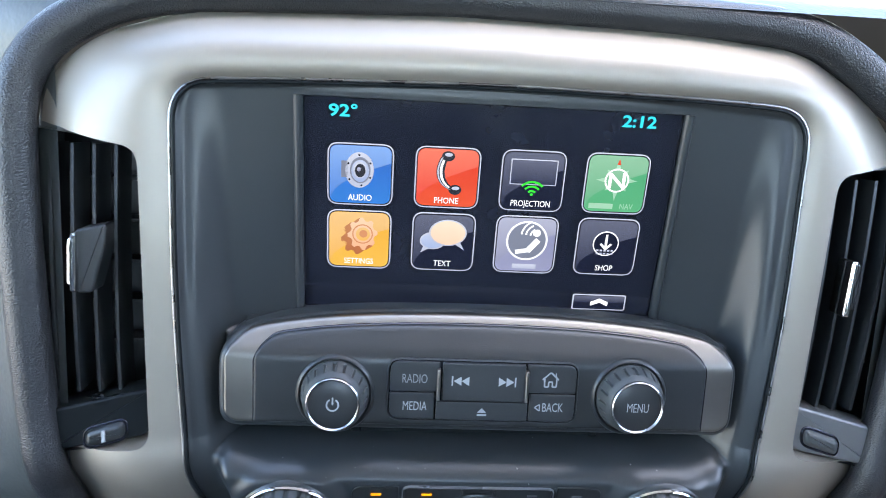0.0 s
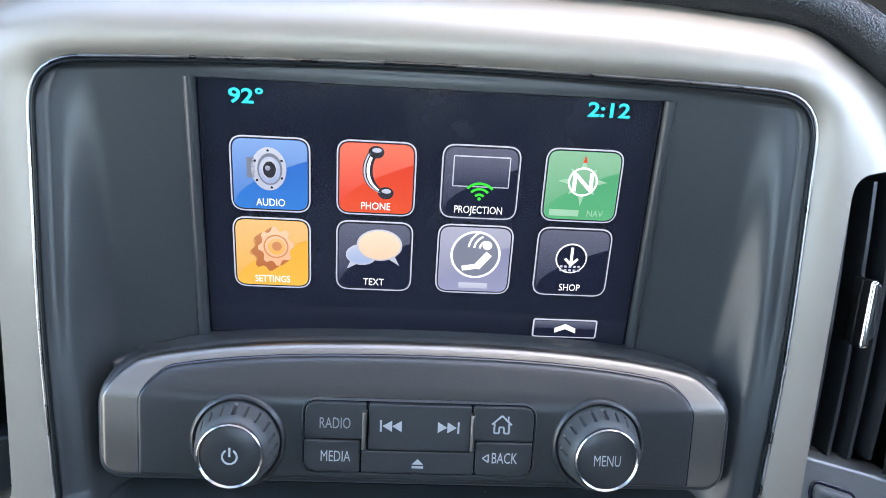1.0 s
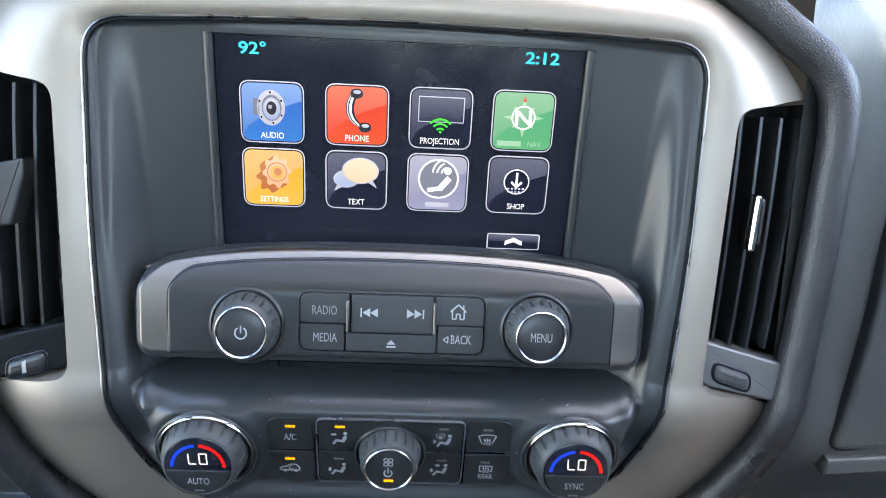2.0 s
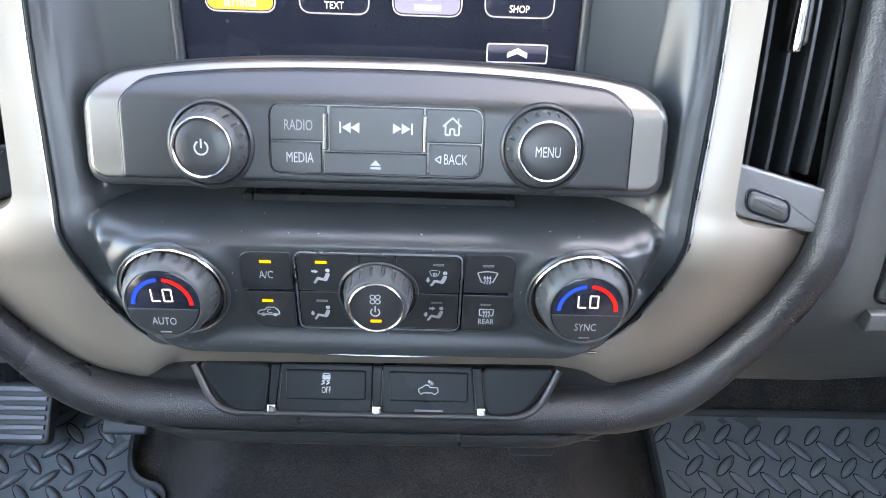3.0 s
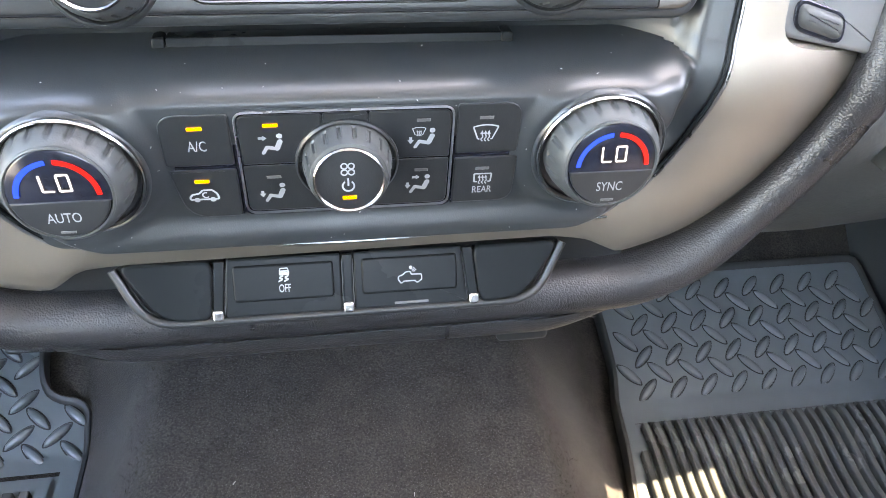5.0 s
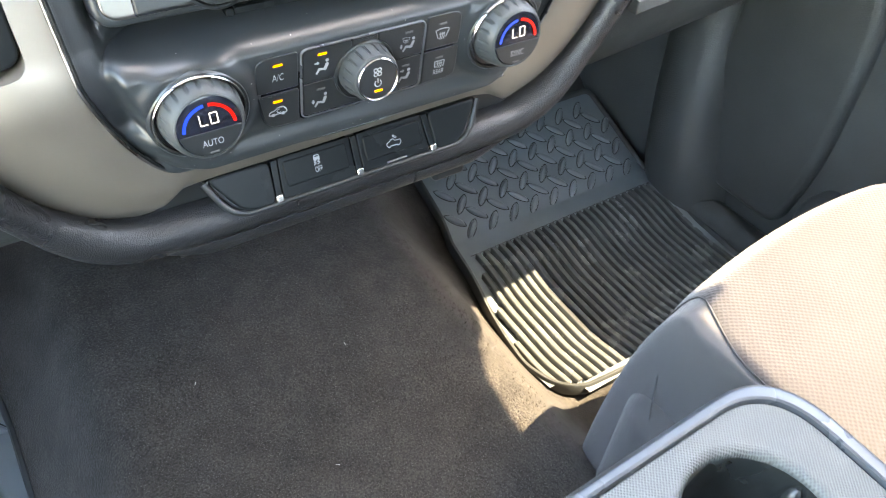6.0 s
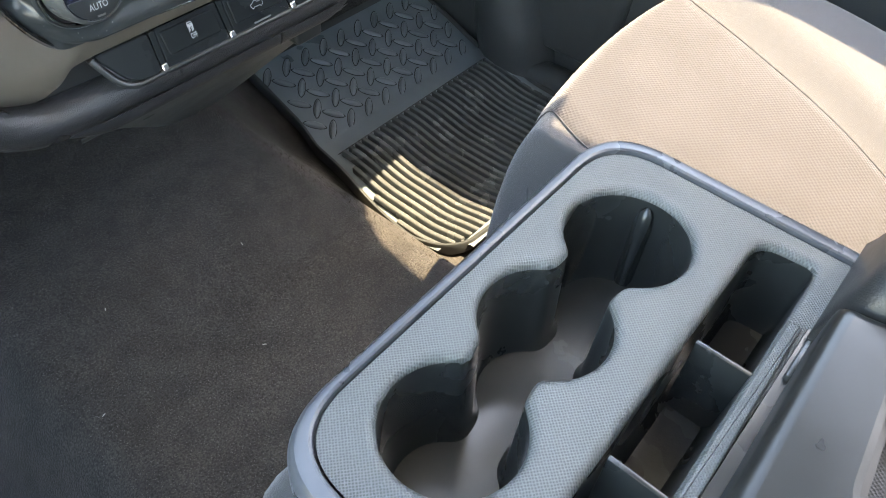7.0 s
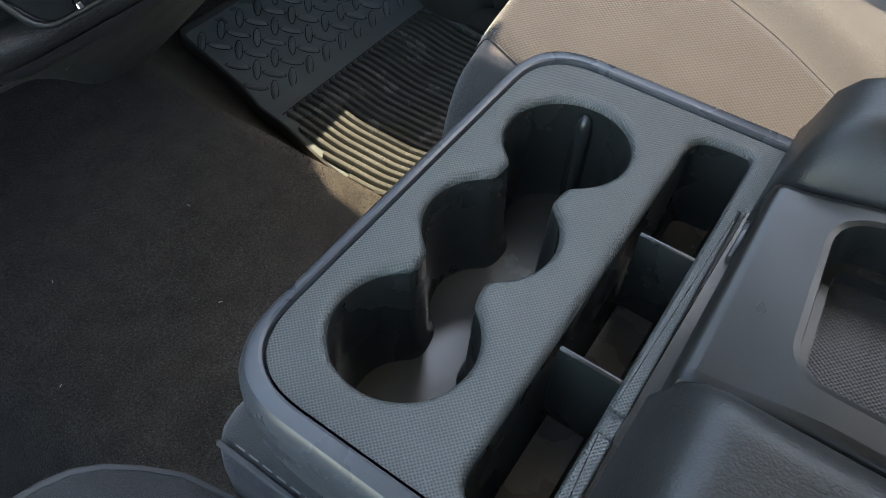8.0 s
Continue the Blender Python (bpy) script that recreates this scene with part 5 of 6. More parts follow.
# ================================================================ cab: floor, doors, roof
def footwell_dip(y):
    """The footwells sag a little behind the toe board."""
    return 0.014 * smooth01(0.30, 0.385, y) * smooth01(0.555, 0.455, y)


def floor_z(x, y):
    """Carpeted floor with its centre hump and the rise to the toe board."""
    hump = 0.150 * (1 - smooth01(0.165, 0.312, abs(x)))
    toe = 0.42 * max(0.0, y - 0.60) + 0.6 * max(0.0, y - 0.76)
    soft = 0.004 * noise.noise(Vector((x * 7, y * 7, 0.3)))
    hump -= (footwell_dip(y) + 0.004) * smooth01(0.24, 0.30, abs(x))
    return 0.112 + hump + toe * (1 - 0.75 * (1 - smooth01(0.165, 0.30, abs(x)))) + soft


solid("floor", sheet(150, 130, lambda u, v: Vector((-0.84 + 1.68 * u, -0.95 + 1.95 * v, floor_z(-0.84 + 1.68 * u, -0.95 + 1.95 * v)))), CARPET,
               "worn charcoal carpet over the transmission hump", "carpet", kind="structure", sharp=80)
# Unseen ground, kept pale so that it bounces sun into the cab.
solid("ground", sheet(2, 2, lambda u, v: Vector((-400 + 800 * u, -400 + 800 * v, -0.62))), GROUND, "pale unseen ground outside, bouncing light in", "ground", kind="structure")
solid("wall_front", block((-0.86, 0.86, 0.0), (0.86, 0.90, 0.93)), BLACK, "black firewall behind the dashboard", "wall", kind="structure")


RAIL = 0.550      # the roof is narrower than the doors; unseen, fitted to the sun's patches
SILL = 0.925


def cab_side(sign, closed):
    """A cab side: pillars, sill and an unseen roof rail shaped to cut the sun, with the door's lower half closed or
    left open for light.
    """
    bm = bmesh.new()
    lo, hi = sorted((sign * 0.760, sign * 0.82))
    rl, rh = sorted((sign * (RAIL - 0.06), sign * RAIL))
    if closed:
        block((lo, -1.25, 0.05), (hi, 0.90, SILL), 0, bm=bm)
        block((lo, -1.25, SILL), (hi, 0.03, 1.09), 0, bm=bm)
    else:
        # Unseen side; the opening is added and sized to light the floor.
        block((lo, -1.25, 0.05), (hi, 0.90, 0.52), 0, bm=bm)
        block((lo, 0.62, 0.52), (hi, 0.90, SILL), 0, bm=bm)
        block((lo, -1.25, 0.52), (hi, -0.60, SILL), 0, bm=bm)
    # Unseen roof edge; its steps are made up to shape the sun patches.
    ends = [(0.28, 0.820), (0.15, 0.748), (0.075, 0.632), (0.035, 0.614), (-0.046, 0.606), (-0.056, 0.576), (-0.150, 0.570), (-1.25, 0.550)]
    for (ya, xa), (yb, xb) in zip(ends, ends[1:]):
        vs = [bm.verts.new((sign * x, y, z)) for z in (1.285, 1.38) for x, y in ((0.48, ya), (xa, ya), (xb, yb), (0.48, yb))]
        for f in ((0, 1, 2, 3), (4, 5, 6, 7), (0, 1, 5, 4), (1, 2, 6, 5), (2, 3, 7, 6), (3, 0, 4, 7)):
            bm.faces.new([vs[i] for i in f])

    def pillar(foot, head, w):
        vs = [bm.verts.new(q) for q in ((lo, foot, SILL), (hi, foot, SILL), (hi, foot + w, SILL), (lo, foot + w, SILL), (rl, head, 1.34), (rh, head, 1.34), (rh, head + w, 1.34), (rl, head + w, 1.34))]
        for f in ((0, 1, 2, 3), (4, 5, 6, 7), (0, 1, 5, 4), (1, 2, 6, 5), (2, 3, 7, 6), (3, 0, 4, 7)):
            bm.faces.new([vs[i] for i in f])
    pillar(0.80, 0.20, 0.09)
    pillar(-0.62, -0.60, 0.10)
    pillar(-1.25, -1.25, 0.12)
    return bm


solid("wall_right", cab_side(1, True), DOORSKIN, "dark grey door side with a window opening", "wall", kind="structure")
solid("wall_left", cab_side(-1, False), DOORSKIN, "unseen dark grey cab side, opened to let light in", "wall", kind="structure")
bm = block((-0.80, -1.25, 0.05), (0.80, -1.20, 0.95))
block((-0.70, -1.25, 0.95), (-0.58, -1.20, 1.40), bm=bm)
block((0.58, -1.25, 0.95), (0.70, -1.20, 1.40), bm=bm)
block((-0.58, -1.25, 1.28), (0.58, -1.20, 1.40), bm=bm)
solid("wall_back", bm, DOORSKIN, "dark grey rear cab wall with a window opening", "wall", kind="structure")
solid("ceiling", sheet(20, 20, lambda u, v: Vector((-RAIL + 2 * RAIL * u, -1.25 + 1.50 * v, 1.36 + 0.03 * math.sin(math.pi * u) - 0.03 * (abs(v - 0.5) * 2) ** 3))), HEADLINE, "pale grey headliner", "ceiling", kind="structure")

# door panel details
door = thing("door_panel", (0.74, 0.30, 0.12), "dark grey moulded door panel with a speaker pod", "door panel")


def f_door(y, z, h):
    return Vector((0.760 - h, y, z))


part("panel", slab(rounded(box2(-0.30, 0.13, 0.72, 0.90), 0.03, 5), -0.004, 0.010, 0.008, f_door), DOORSKIN, door)
part("armrest", slab(rounded(box2(-0.30, 0.58, 0.45, 0.66), 0.03, 6), 0.0, 0.07, 0.03, f_door), DOORSKIN, door)
part("map_pocket", slab(rounded([(-0.30, 0.135), (0.330, 0.135), (0.345, 0.235), (0.325, 0.272), (-0.30, 0.285)], [0.02, 0.02, 0.03, 0.02, 0.02], 8), 0.0, 0.046, 0.016, f_door), DOORSKIN, door)
part("speaker_pod", slab(rounded([(0.365, 0.170), (0.505, 0.170), (0.530, 0.200), (0.548, 0.330), (0.552, 0.560), (0.372, 0.560), (0.352, 0.470), (0.346, 0.290)], [0.03, 0.03, 0.03, 0.05, 0.03, 0.03, 0.05, 0.05], 8), 0.0, 0.030, 0.014, f_door), DOORSKIN, door)
kick = thing("kick_panel", (0.70, 0.78, 0.12), "dark moulded kick panel beside the footwell", "kick panel")
part("panel", sheet(14, 14, lambda u, v: Vector((0.706 + 0.045 * u * u, 0.86 - 0.30 * u, 0.10 + 0.48 * v))), DOORSKIN, kick)
part("pillar_bulge", tube(even([Vector(q) for q in ((0.772, 0.530, 0.100), (0.762, 0.552, 0.180), (0.770, 0.575, 0.270), (0.784, 0.598, 0.380), (0.794, 0.612, 0.520))], 24, False), lambda s: 0.082 - 0.012 * s, 18, False), DOORSKIN, kick, "rounded pillar moulding", sharp=70)
part("sill_trim", tube(even([Vector(q) for q in ((0.726, 0.545, 0.118), (0.730, 0.44, 0.124), (0.730, 0.20, 0.124), (0.730, -0.30, 0.124))], 24, False), 0.024, 14, False), DOORSKIN, kick, sharp=70)


# ================================================================ floor mats
def mat_z(y):
    return 0.128 + 0.42 * max(0.0, y - 0.600) - footwell_dip(y)


def tread():
    """One raised lens-shaped bar of a tread plate."""
    bm = bmesh.new()
    n, rows = 10, []
    for k in range(n + 1):
        t = -1 + 2 * k / n
        w = 0.0048 * (1 - t * t) ** 0.6 + 0.0002
        x = 0.0175 * t
        h = 0.0062 * (1 - t * t) ** 0.5
        rows.append([bm.verts.new((x, -w * math.copysign(abs(math.cos(math.pi * k / 8)) ** 0.62, 4 - k), h * max(0.0, math.sin(math.pi * k / 8)) ** 0.7 - 0.0004)) for k in range(9)])
    for a, b in zip(rows, rows[1:]):
        for i in range(8):
            bm.faces.new((a[i], b[i], b[i + 1], a[i + 1]))
    # Flat dark ring round the bar's foot: contact shade put in as colour.
    def spread(t, d):
        return (0.0175 + d) * t, (0.0048 + d) * (1 - t * t) ** 0.6
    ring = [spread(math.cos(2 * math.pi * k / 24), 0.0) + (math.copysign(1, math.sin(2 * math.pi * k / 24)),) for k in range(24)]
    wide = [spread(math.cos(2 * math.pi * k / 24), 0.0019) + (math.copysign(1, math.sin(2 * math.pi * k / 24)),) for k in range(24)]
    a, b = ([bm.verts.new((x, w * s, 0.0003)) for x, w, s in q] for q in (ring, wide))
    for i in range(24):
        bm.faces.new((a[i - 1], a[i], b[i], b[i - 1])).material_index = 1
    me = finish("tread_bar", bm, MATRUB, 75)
    me.materials.append(TREAD_SHADE)
    return me


def on_mat(x, y, h):
    return Vector((x, y, mat_z(y) + h))


def mat_sheet(m, name, nu, nv, x0, x1, y0, y1, h):
    """A flat stretch of mat; x0 and x1 may be functions of y."""
    f0 = x0 if callable(x0) else lambda y: x0
    f1 = x1 if callable(x1) else lambda y: x1

    def point(u, v):
        y = y0 + (y1 - y0) * v
        return on_mat(f0(y) + (f1(y) - f0(y)) * u, y, h)
    return part(name, sheet(nu, nv, point), MATRUB, m, sharp=30)


def rib(x, y0, y1, w, depth):
    """A long rib standing in the mat's recess, square at both ends."""
    bm = bmesh.new()
    rows, n = [], 12
    for k in range(n + 1):
        y = y0 + (y1 - y0) * k / n
        rows.append([bm.verts.new(on_mat(x + dx, y, h)) for dx, h in ((-w, -depth), (-w, -0.0010), (-w * 0.72, 0.0), (w * 0.72, 0.0), (w, -0.0010), (w, -depth))])
    for a, b in zip(rows, rows[1:]):
        for i in range(5):
            bm.faces.new((a[i], b[i], b[i + 1], a[i + 1]))
    bm.faces.new(rows[0]), bm.faces.new(rows[-1][::-1])
    return bm


def treads(m, me, rows, pitch, count, inside):
    """Rows of (first x, y, turn); each bar is its own piece."""
    for x0, y, turn in rows:
        for k in range(count):
            x = x0 + pitch * k
            if not inside(x, y):
                continue
            ob = new("tread_bar", me)
            ob.parent = m
            ob.matrix_parent_inverse = Matrix.Translation(-m.location)
            ob.matrix_basis = Matrix.Translation((x, y, mat_z(y))) @ Matrix.Rotation(math.atan(0.42) if y > 0.60 else 0.0, 4, "X") @ Matrix.Rotation(radians(turn), 4, "Z")


def mat_rim(m, outline):
    """The mat's outer wall with a low rounded lip along the edge."""
    loop = even(rounded([Vector(q) for q in outline], 0.018, 6), 220)
    bm = bmesh.new()
    rings(bm, [(loop, -0.014), (loop, 0.0025), (inset(loop, 0.0014), 0.0050), (inset(loop, 0.0052), 0.0050), (inset(loop, 0.0068), 0.0022), (inset(loop, 0.0080), -0.0006)], on_mat, False)
    part("rim", bm, RUBBERY, m, "dark raised rubber edge", sharp=60)
    return loop


def along(pts, y):
    """x at y on a line through (x, y) points, y falling."""
    if y >= pts[0][1]:
        return pts[0][0]
    for (xa, ya), (xb, yb) in zip(pts, pts[1:]):
        if y >= yb:
            return xa + (xb - xa) * (y - ya) / (yb - ya)
    return pts[-1][0]


tread_mesh = tread()
mat_r = thing("floor_mat", (0.5, 0.5, 0.128), "black rubber mat with tread-plate bars and ribs in the passenger footwell", "floor mat", "floor mats")
EDGE_R = [(0.317, 0.760), (0.3195, 0.712), (0.3215, 0.640), (0.316, 0.612), (0.3085, 0.560), (0.3000, 0.500), (0.2880, 0.430), (0.2830, 0.380), (0.2920, 0.330), (0.318, 0.304)]
mat_rim(mat_r, EDGE_R + [(0.50, 0.292), (0.700, 0.30), (0.715, 0.55), (0.705, 0.760)])
PITCH_R, FIRST_R, DEEP = 0.0139, 0.3355, 0.0105


def rib_start(x):
    k = math.floor((FIRST_R - x) / PITCH_R + 0.5)
    return 0.568 if k <= 0 else 0.568 - 0.036 - 0.058 * (k - 1)


def rib_end(x):
    return 0.3135 + 0.016 * smooth01(0.36, 0.285, x)


def rib_zone(y):
    """The stepped edge of the ribbed recess."""
    k = 0 if y > 0.532 else 1 + math.floor((0.532 - y) / 0.058)
    return FIRST_R - PITCH_R * (min(k, 3) + 0.5) + 0.0004


mat_sheet(mat_r, "tread_plate", 20, 40, lambda y: along(EDGE_R, y) + 0.0065, 0.705, 0.568, 0.758, 0.0)
mat_sheet(mat_r, "border", 2, 120, lambda y: along(EDGE_R, y) + 0.0065, lambda y: rib_zone(y), 0.330, 0.568, 0.0)
mat_sheet(mat_r, "border", 20, 4, lambda y: along(EDGE_R, y) + 0.006, 0.705, 0.2975, 0.3135, 0.0)
mat_sheet(mat_r, "border", 2, 20, 0.690, 0.706, 0.3135, 0.568, 0.0)
mat_sheet(mat_r, "recess_floor", 8, 40, lambda y: along(EDGE_R, y) + 0.004, 0.705, 0.305, 0.575, -DEEP)
for k in range(-3, 26):
    x = FIRST_R + PITCH_R * (k + 0.5)
    part("rib", rib(x, rib_end(x), rib_start(x - PITCH_R * 0.5), 0.0037, DEEP), MATRIB, mat_r, sharp=30)
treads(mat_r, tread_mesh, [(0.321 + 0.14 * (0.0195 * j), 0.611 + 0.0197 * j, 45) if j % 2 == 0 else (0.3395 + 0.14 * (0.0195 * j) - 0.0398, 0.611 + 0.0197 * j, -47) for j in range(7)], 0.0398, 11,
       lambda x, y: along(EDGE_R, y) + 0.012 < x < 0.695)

mat_l = thing("floor_mat", (-0.5, 0.5, 0.128), "black rubber mat with tread-plate bars in the driver's footwell", "floor mat", "floor mats")
EDGE_L = [(-0.339, 0.760), (-0.3375, 0.704), (-0.334, 0.684), (-0.327, 0.668), (-0.312, 0.660), (-0.292, 0.656), (-0.2815, 0.645), (-0.280, 0.628), (-0.278, 0.597), (-0.277, 0.548), (-0.277, 0.42), (-0.30, 0.32), (-0.33, 0.30)]
mat_rim(mat_l, EDGE_L + [(-0.68, 0.30), (-0.70, 0.55), (-0.69, 0.760)])
mat_sheet(mat_l, "tread_plate", 20, 50, lambda y: along(EDGE_L, y) - 0.0065, -0.695, 0.5795, 0.758, 0.0)
mat_sheet(mat_l, "border", 4, 30, lambda y: along(EDGE_L, y) - 0.0065, -0.3045, 0.305, 0.5795, 0.0)
mat_sheet(mat_l, "recess_floor", 8, 40, -0.302, -0.695, 0.305, 0.582, -DEEP)
mat_sheet(mat_l, "inner_border", 8, 4, -0.3125, -0.690, 0.5630, 0.5720, -0.002)
mat_sheet(mat_l, "inner_border", 4, 30, -0.3125, -0.3250, 0.310, 0.5630, -0.002)
for k in range(22):
    part("rib", rib(-0.3350 - 0.0161 * k, 0.312, 0.5600, 0.0050, DEEP), MATRIB, mat_l, sharp=30)
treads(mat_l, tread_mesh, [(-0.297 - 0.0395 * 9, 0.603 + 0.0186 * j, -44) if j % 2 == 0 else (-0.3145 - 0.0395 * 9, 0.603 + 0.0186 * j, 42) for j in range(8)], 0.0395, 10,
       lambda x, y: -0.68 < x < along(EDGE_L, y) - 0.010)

# ---- pedals
brake = thing("brake_pedal", (-0.475, 0.70, 0.13), "grey ribbed brake pedal on a steel arm", "pedal")


def f_brake(x, z, h):
    return Vector((x, 0.690 + 0.85 * (z - 0.235) - 0.76 * h, z + 0.65 * h))


part("pad", slab(rounded(box2(-0.53, 0.205, -0.418, 0.262), 0.008, 5), -0.008, 0.006, 0.004, f_brake), RUBBERY, brake)
for k in range(6):
    part("pad_rib", slab(box2(-0.525, 0.210 + 0.0085 * k, -0.424, 0.2145 + 0.0085 * k), 0.004, 0.0085, 0.001, f_brake), OUTLINE, brake)
part("arm", tube([(-0.475, 0.71, 0.24), (-0.475, 0.74, 0.34), (-0.47, 0.74, 0.55)], 0.010, 8, False), BLACK, brake)
accel = thing("accelerator_pedal", (-0.30, 0.66, 0.13), "narrow grey accelerator pedal", "pedal")
part("pad", slab(rounded(box2(-0.322, 0.276, -0.274, 0.302), 0.005, 4), -0.006, 0.005, 0.003, lambda x, z, h: Vector((x, 0.610 + 0.9 * (z - 0.275) - 0.74 * h, z + 0.67 * h))), RUBBERY, accel)
part("arm", tube([(-0.298, 0.640, 0.290), (-0.298, 0.69, 0.37), (-0.298, 0.70, 0.55)], 0.008, 8, False), BLACK, accel)


# ================================================================ seats
def soft_cushion(x0, x1, y0, y1, z0, top, r, shape):
    """A stuffed cushion: the height over (x, y), rounded off to all sides."""
    def k(e):
        return 1 - math.sqrt(max(0.0, 1 - max(0.0, 1 - e / r) ** 2))

    def height(x, y):
        ex, ey = min((x - x0) * 3.0, x1 - x), min(y - y0, y1 - y)      # the inner shoulder is tight
        e = min(ex, ey)
        if ex < 0.065 and ey < 0.065:
            e = 0.065 - math.hypot(0.065 - ex, 0.065 - ey)
        return max(z0, top + shape(x, y) - (top - z0) * min(1.0, k(max(0.0, e))))
    return height


def ease(u):
    """Spacing that is finer near both ends."""
    return 0.5 - 0.5 * math.cos(math.pi * u)


seat = thing("passenger_seat", (0.45, -0.05, 0.12), "light woven cloth front seat with grey side bolsters, sunlit", "car seat", "front seats")
SX0, SX1, SY0, SY1, STOP = 0.188, 0.605, -0.46, 0.206, 0.478


def seat_seam(y):
    """The insert's outer seam, drawing in towards the back."""
    return max(0.335, 0.492 - 0.49 * max(0.0, 0.175 - y))


def bowed(x, y):
    """The seat's front edge bows forwards in the middle."""
    return y + 0.024 * math.sin(math.pi * (x - SX0) / (SX1 - SX0)) * smooth01(-0.05, 0.20, y)


seat_h = soft_cushion(SX0, SX1, SY0, SY1, 0.20, STOP, 0.048,
                      lambda x, y: 0.010 * math.sin(math.pi * (x - SX0) / (SX1 - SX0)) + 0.020 * smooth01(seat_seam(y) - 0.005, seat_seam(y) + 0.055, x) - 0.035 * smooth01(0.10, -0.25, y) + 0.003 * noise.noise(Vector((x * 9, y * 9, 0))))
part("cushion", sheet(90, 90, lambda u, v: Vector((SX0 + (SX1 - SX0) * ease(u), bowed(SX0 + (SX1 - SX0) * ease(u), SY0 + (SY1 - SY0) * ease(v)), seat_h(SX0 + (SX1 - SX0) * ease(u), SY0 + (SY1 - SY0) * ease(v))))), CLOTH, seat,
     "grey cloth cushion with raised bolsters", sharp=80)


def insert_point(u, v):
    y = SY0 + (SY1 - SY0) * (0.02 + 0.972 * math.sin(v * math.pi / 2))
    left = 0.2090 + 0.036 * smooth01(0.10, 0.205, y)
    x = left + (seat_seam(y) - left) * u
    puff = 0.0012 + 0.0040 * min(1.0, min(u, 1 - u) * 14) ** 0.5
    return Vector((x, bowed(x, y) + puff * 0.6 * smooth01(0.16, 0.20, y), seat_h(x, y) + puff))


part("insert", sheet(70, 90, insert_point), WEAVE, seat, "light woven cloth insert", sharp=80)
part("seam", tube([insert_point(0.0, k / 50) + Vector((-0.0006, 0, 0.0)) for k in range(51)], 0.0007, 6, False), PIPING, seat)
part("seam", tube([insert_point(1.0, k / 50) + Vector((0.001, 0, 0.0002)) for k in range(51)], 0.0010, 6, False), PIPING, seat)
part("side_panel", block((0.174, SY0 + 0.04, 0.215), (0.262, 0.178, 0.398), 0.032, 5), CLOTH, seat, "smooth grey side panel", sharp=80)
part("side_seam", tube([Vector((0.2070 - 0.033 * math.sin(k / 20 * 1.57), 0.172 - 0.050 * k / 20, 0.440 - 0.10 * (k / 20))) for k in range(21)], 0.0007, 6, False), PIPING, seat)
part("base", block((SX0 + 0.02, SY0 + 0.02, 0.10), (SX1 - 0.02, SY1 - 0.06, 0.24), 0.01, 2), BLACK, seat)
part("backrest", block((SX0 + 0.01, -0.62, 0.36), (SX1 - 0.01, -0.36, 1.02), 0.07, 4), CLOTH, seat)
part("headrest", block((0.28, -0.63, 1.06), (0.50, -0.50, 1.24), 0.05, 4), CLOTH, seat)

driver = thing("driver_seat", (-0.45, -0.05, 0.12), "grey cloth driver's seat with a piped front edge", "car seat", "front seats")
part("base", block((-0.66, -0.42, 0.20), (-0.185, 0.10, 0.42), 0.02, 3), DARKCLOTH, driver)
def dome(u, v):
    x = -0.66 + 0.480 * u
    e = min(x + 0.66, -0.180 - x)
    corner = 0.100 * (1 - math.sqrt(max(0.0, 1 - max(0.0, 1 - e / 0.085) ** 2)))
    y = -0.42 + (0.565 - corner) * v
    return Vector((x, y, 0.500 + 0.012 * math.sin(math.pi * u) - 0.022 * smooth01(0.75, 1.0, v) ** 2 - 0.02 * (1 - smooth01(0, 0.05, e))))


part("cushion", sheet(50, 50, dome), DARKCLOTH, driver)
edge = [dome(k / 40, 1.0) for k in range(41)]
part("piping", tube(edge, 0.0022, 6, False), PIPING, driver)
part("front_skirt", sheet(40, 6, lambda u, v: dome(u, 1.0) + Vector((0, -0.03 * v, -0.24 * v))), DARKCLOTH, driver)
part("backrest", block((-0.65, -0.62, 0.36), (-0.19, -0.36, 1.02), 0.07, 4), DARKCLOTH, driver)
part("headrest", block((-0.53, -0.63, 1.06), (-0.31, -0.50, 1.24), 0.05, 4), DARKCLOTH, driver)

# ================================================================ fold-down middle seat and console tray
middle = thing("middle_seat", (-0.015, -0.1, 0.25), "grey cloth middle seat cushion with pale stitching, under the console", "car seat", "front seats")
bm = block((-0.180, -0.45, 0.245), (0.150, 0.094, 0.500), 0.028, 4)
top = max(bm.faces, key=lambda f: f.calc_center_median().z)
bmesh.ops.inset_region(bm, faces=[top], thickness=0.004)
for v in top.verts:
    v.co.z -= 0.016
part("cushion", bm, DARKCLOTH, middle)
part("seam", tube([(-0.1735, 0.080 - 0.5 * k / 20, 0.4925) for k in range(21)], 0.0018, 6, False), PIPING, middle)
for k in range(20):
    y = 0.070 - 0.0095 * k
    part("stitch", tube([(-0.1700, y, 0.4962), (-0.1700, y - 0.0062, 0.4962)], 0.0005, 5, False), THREAD, middle)

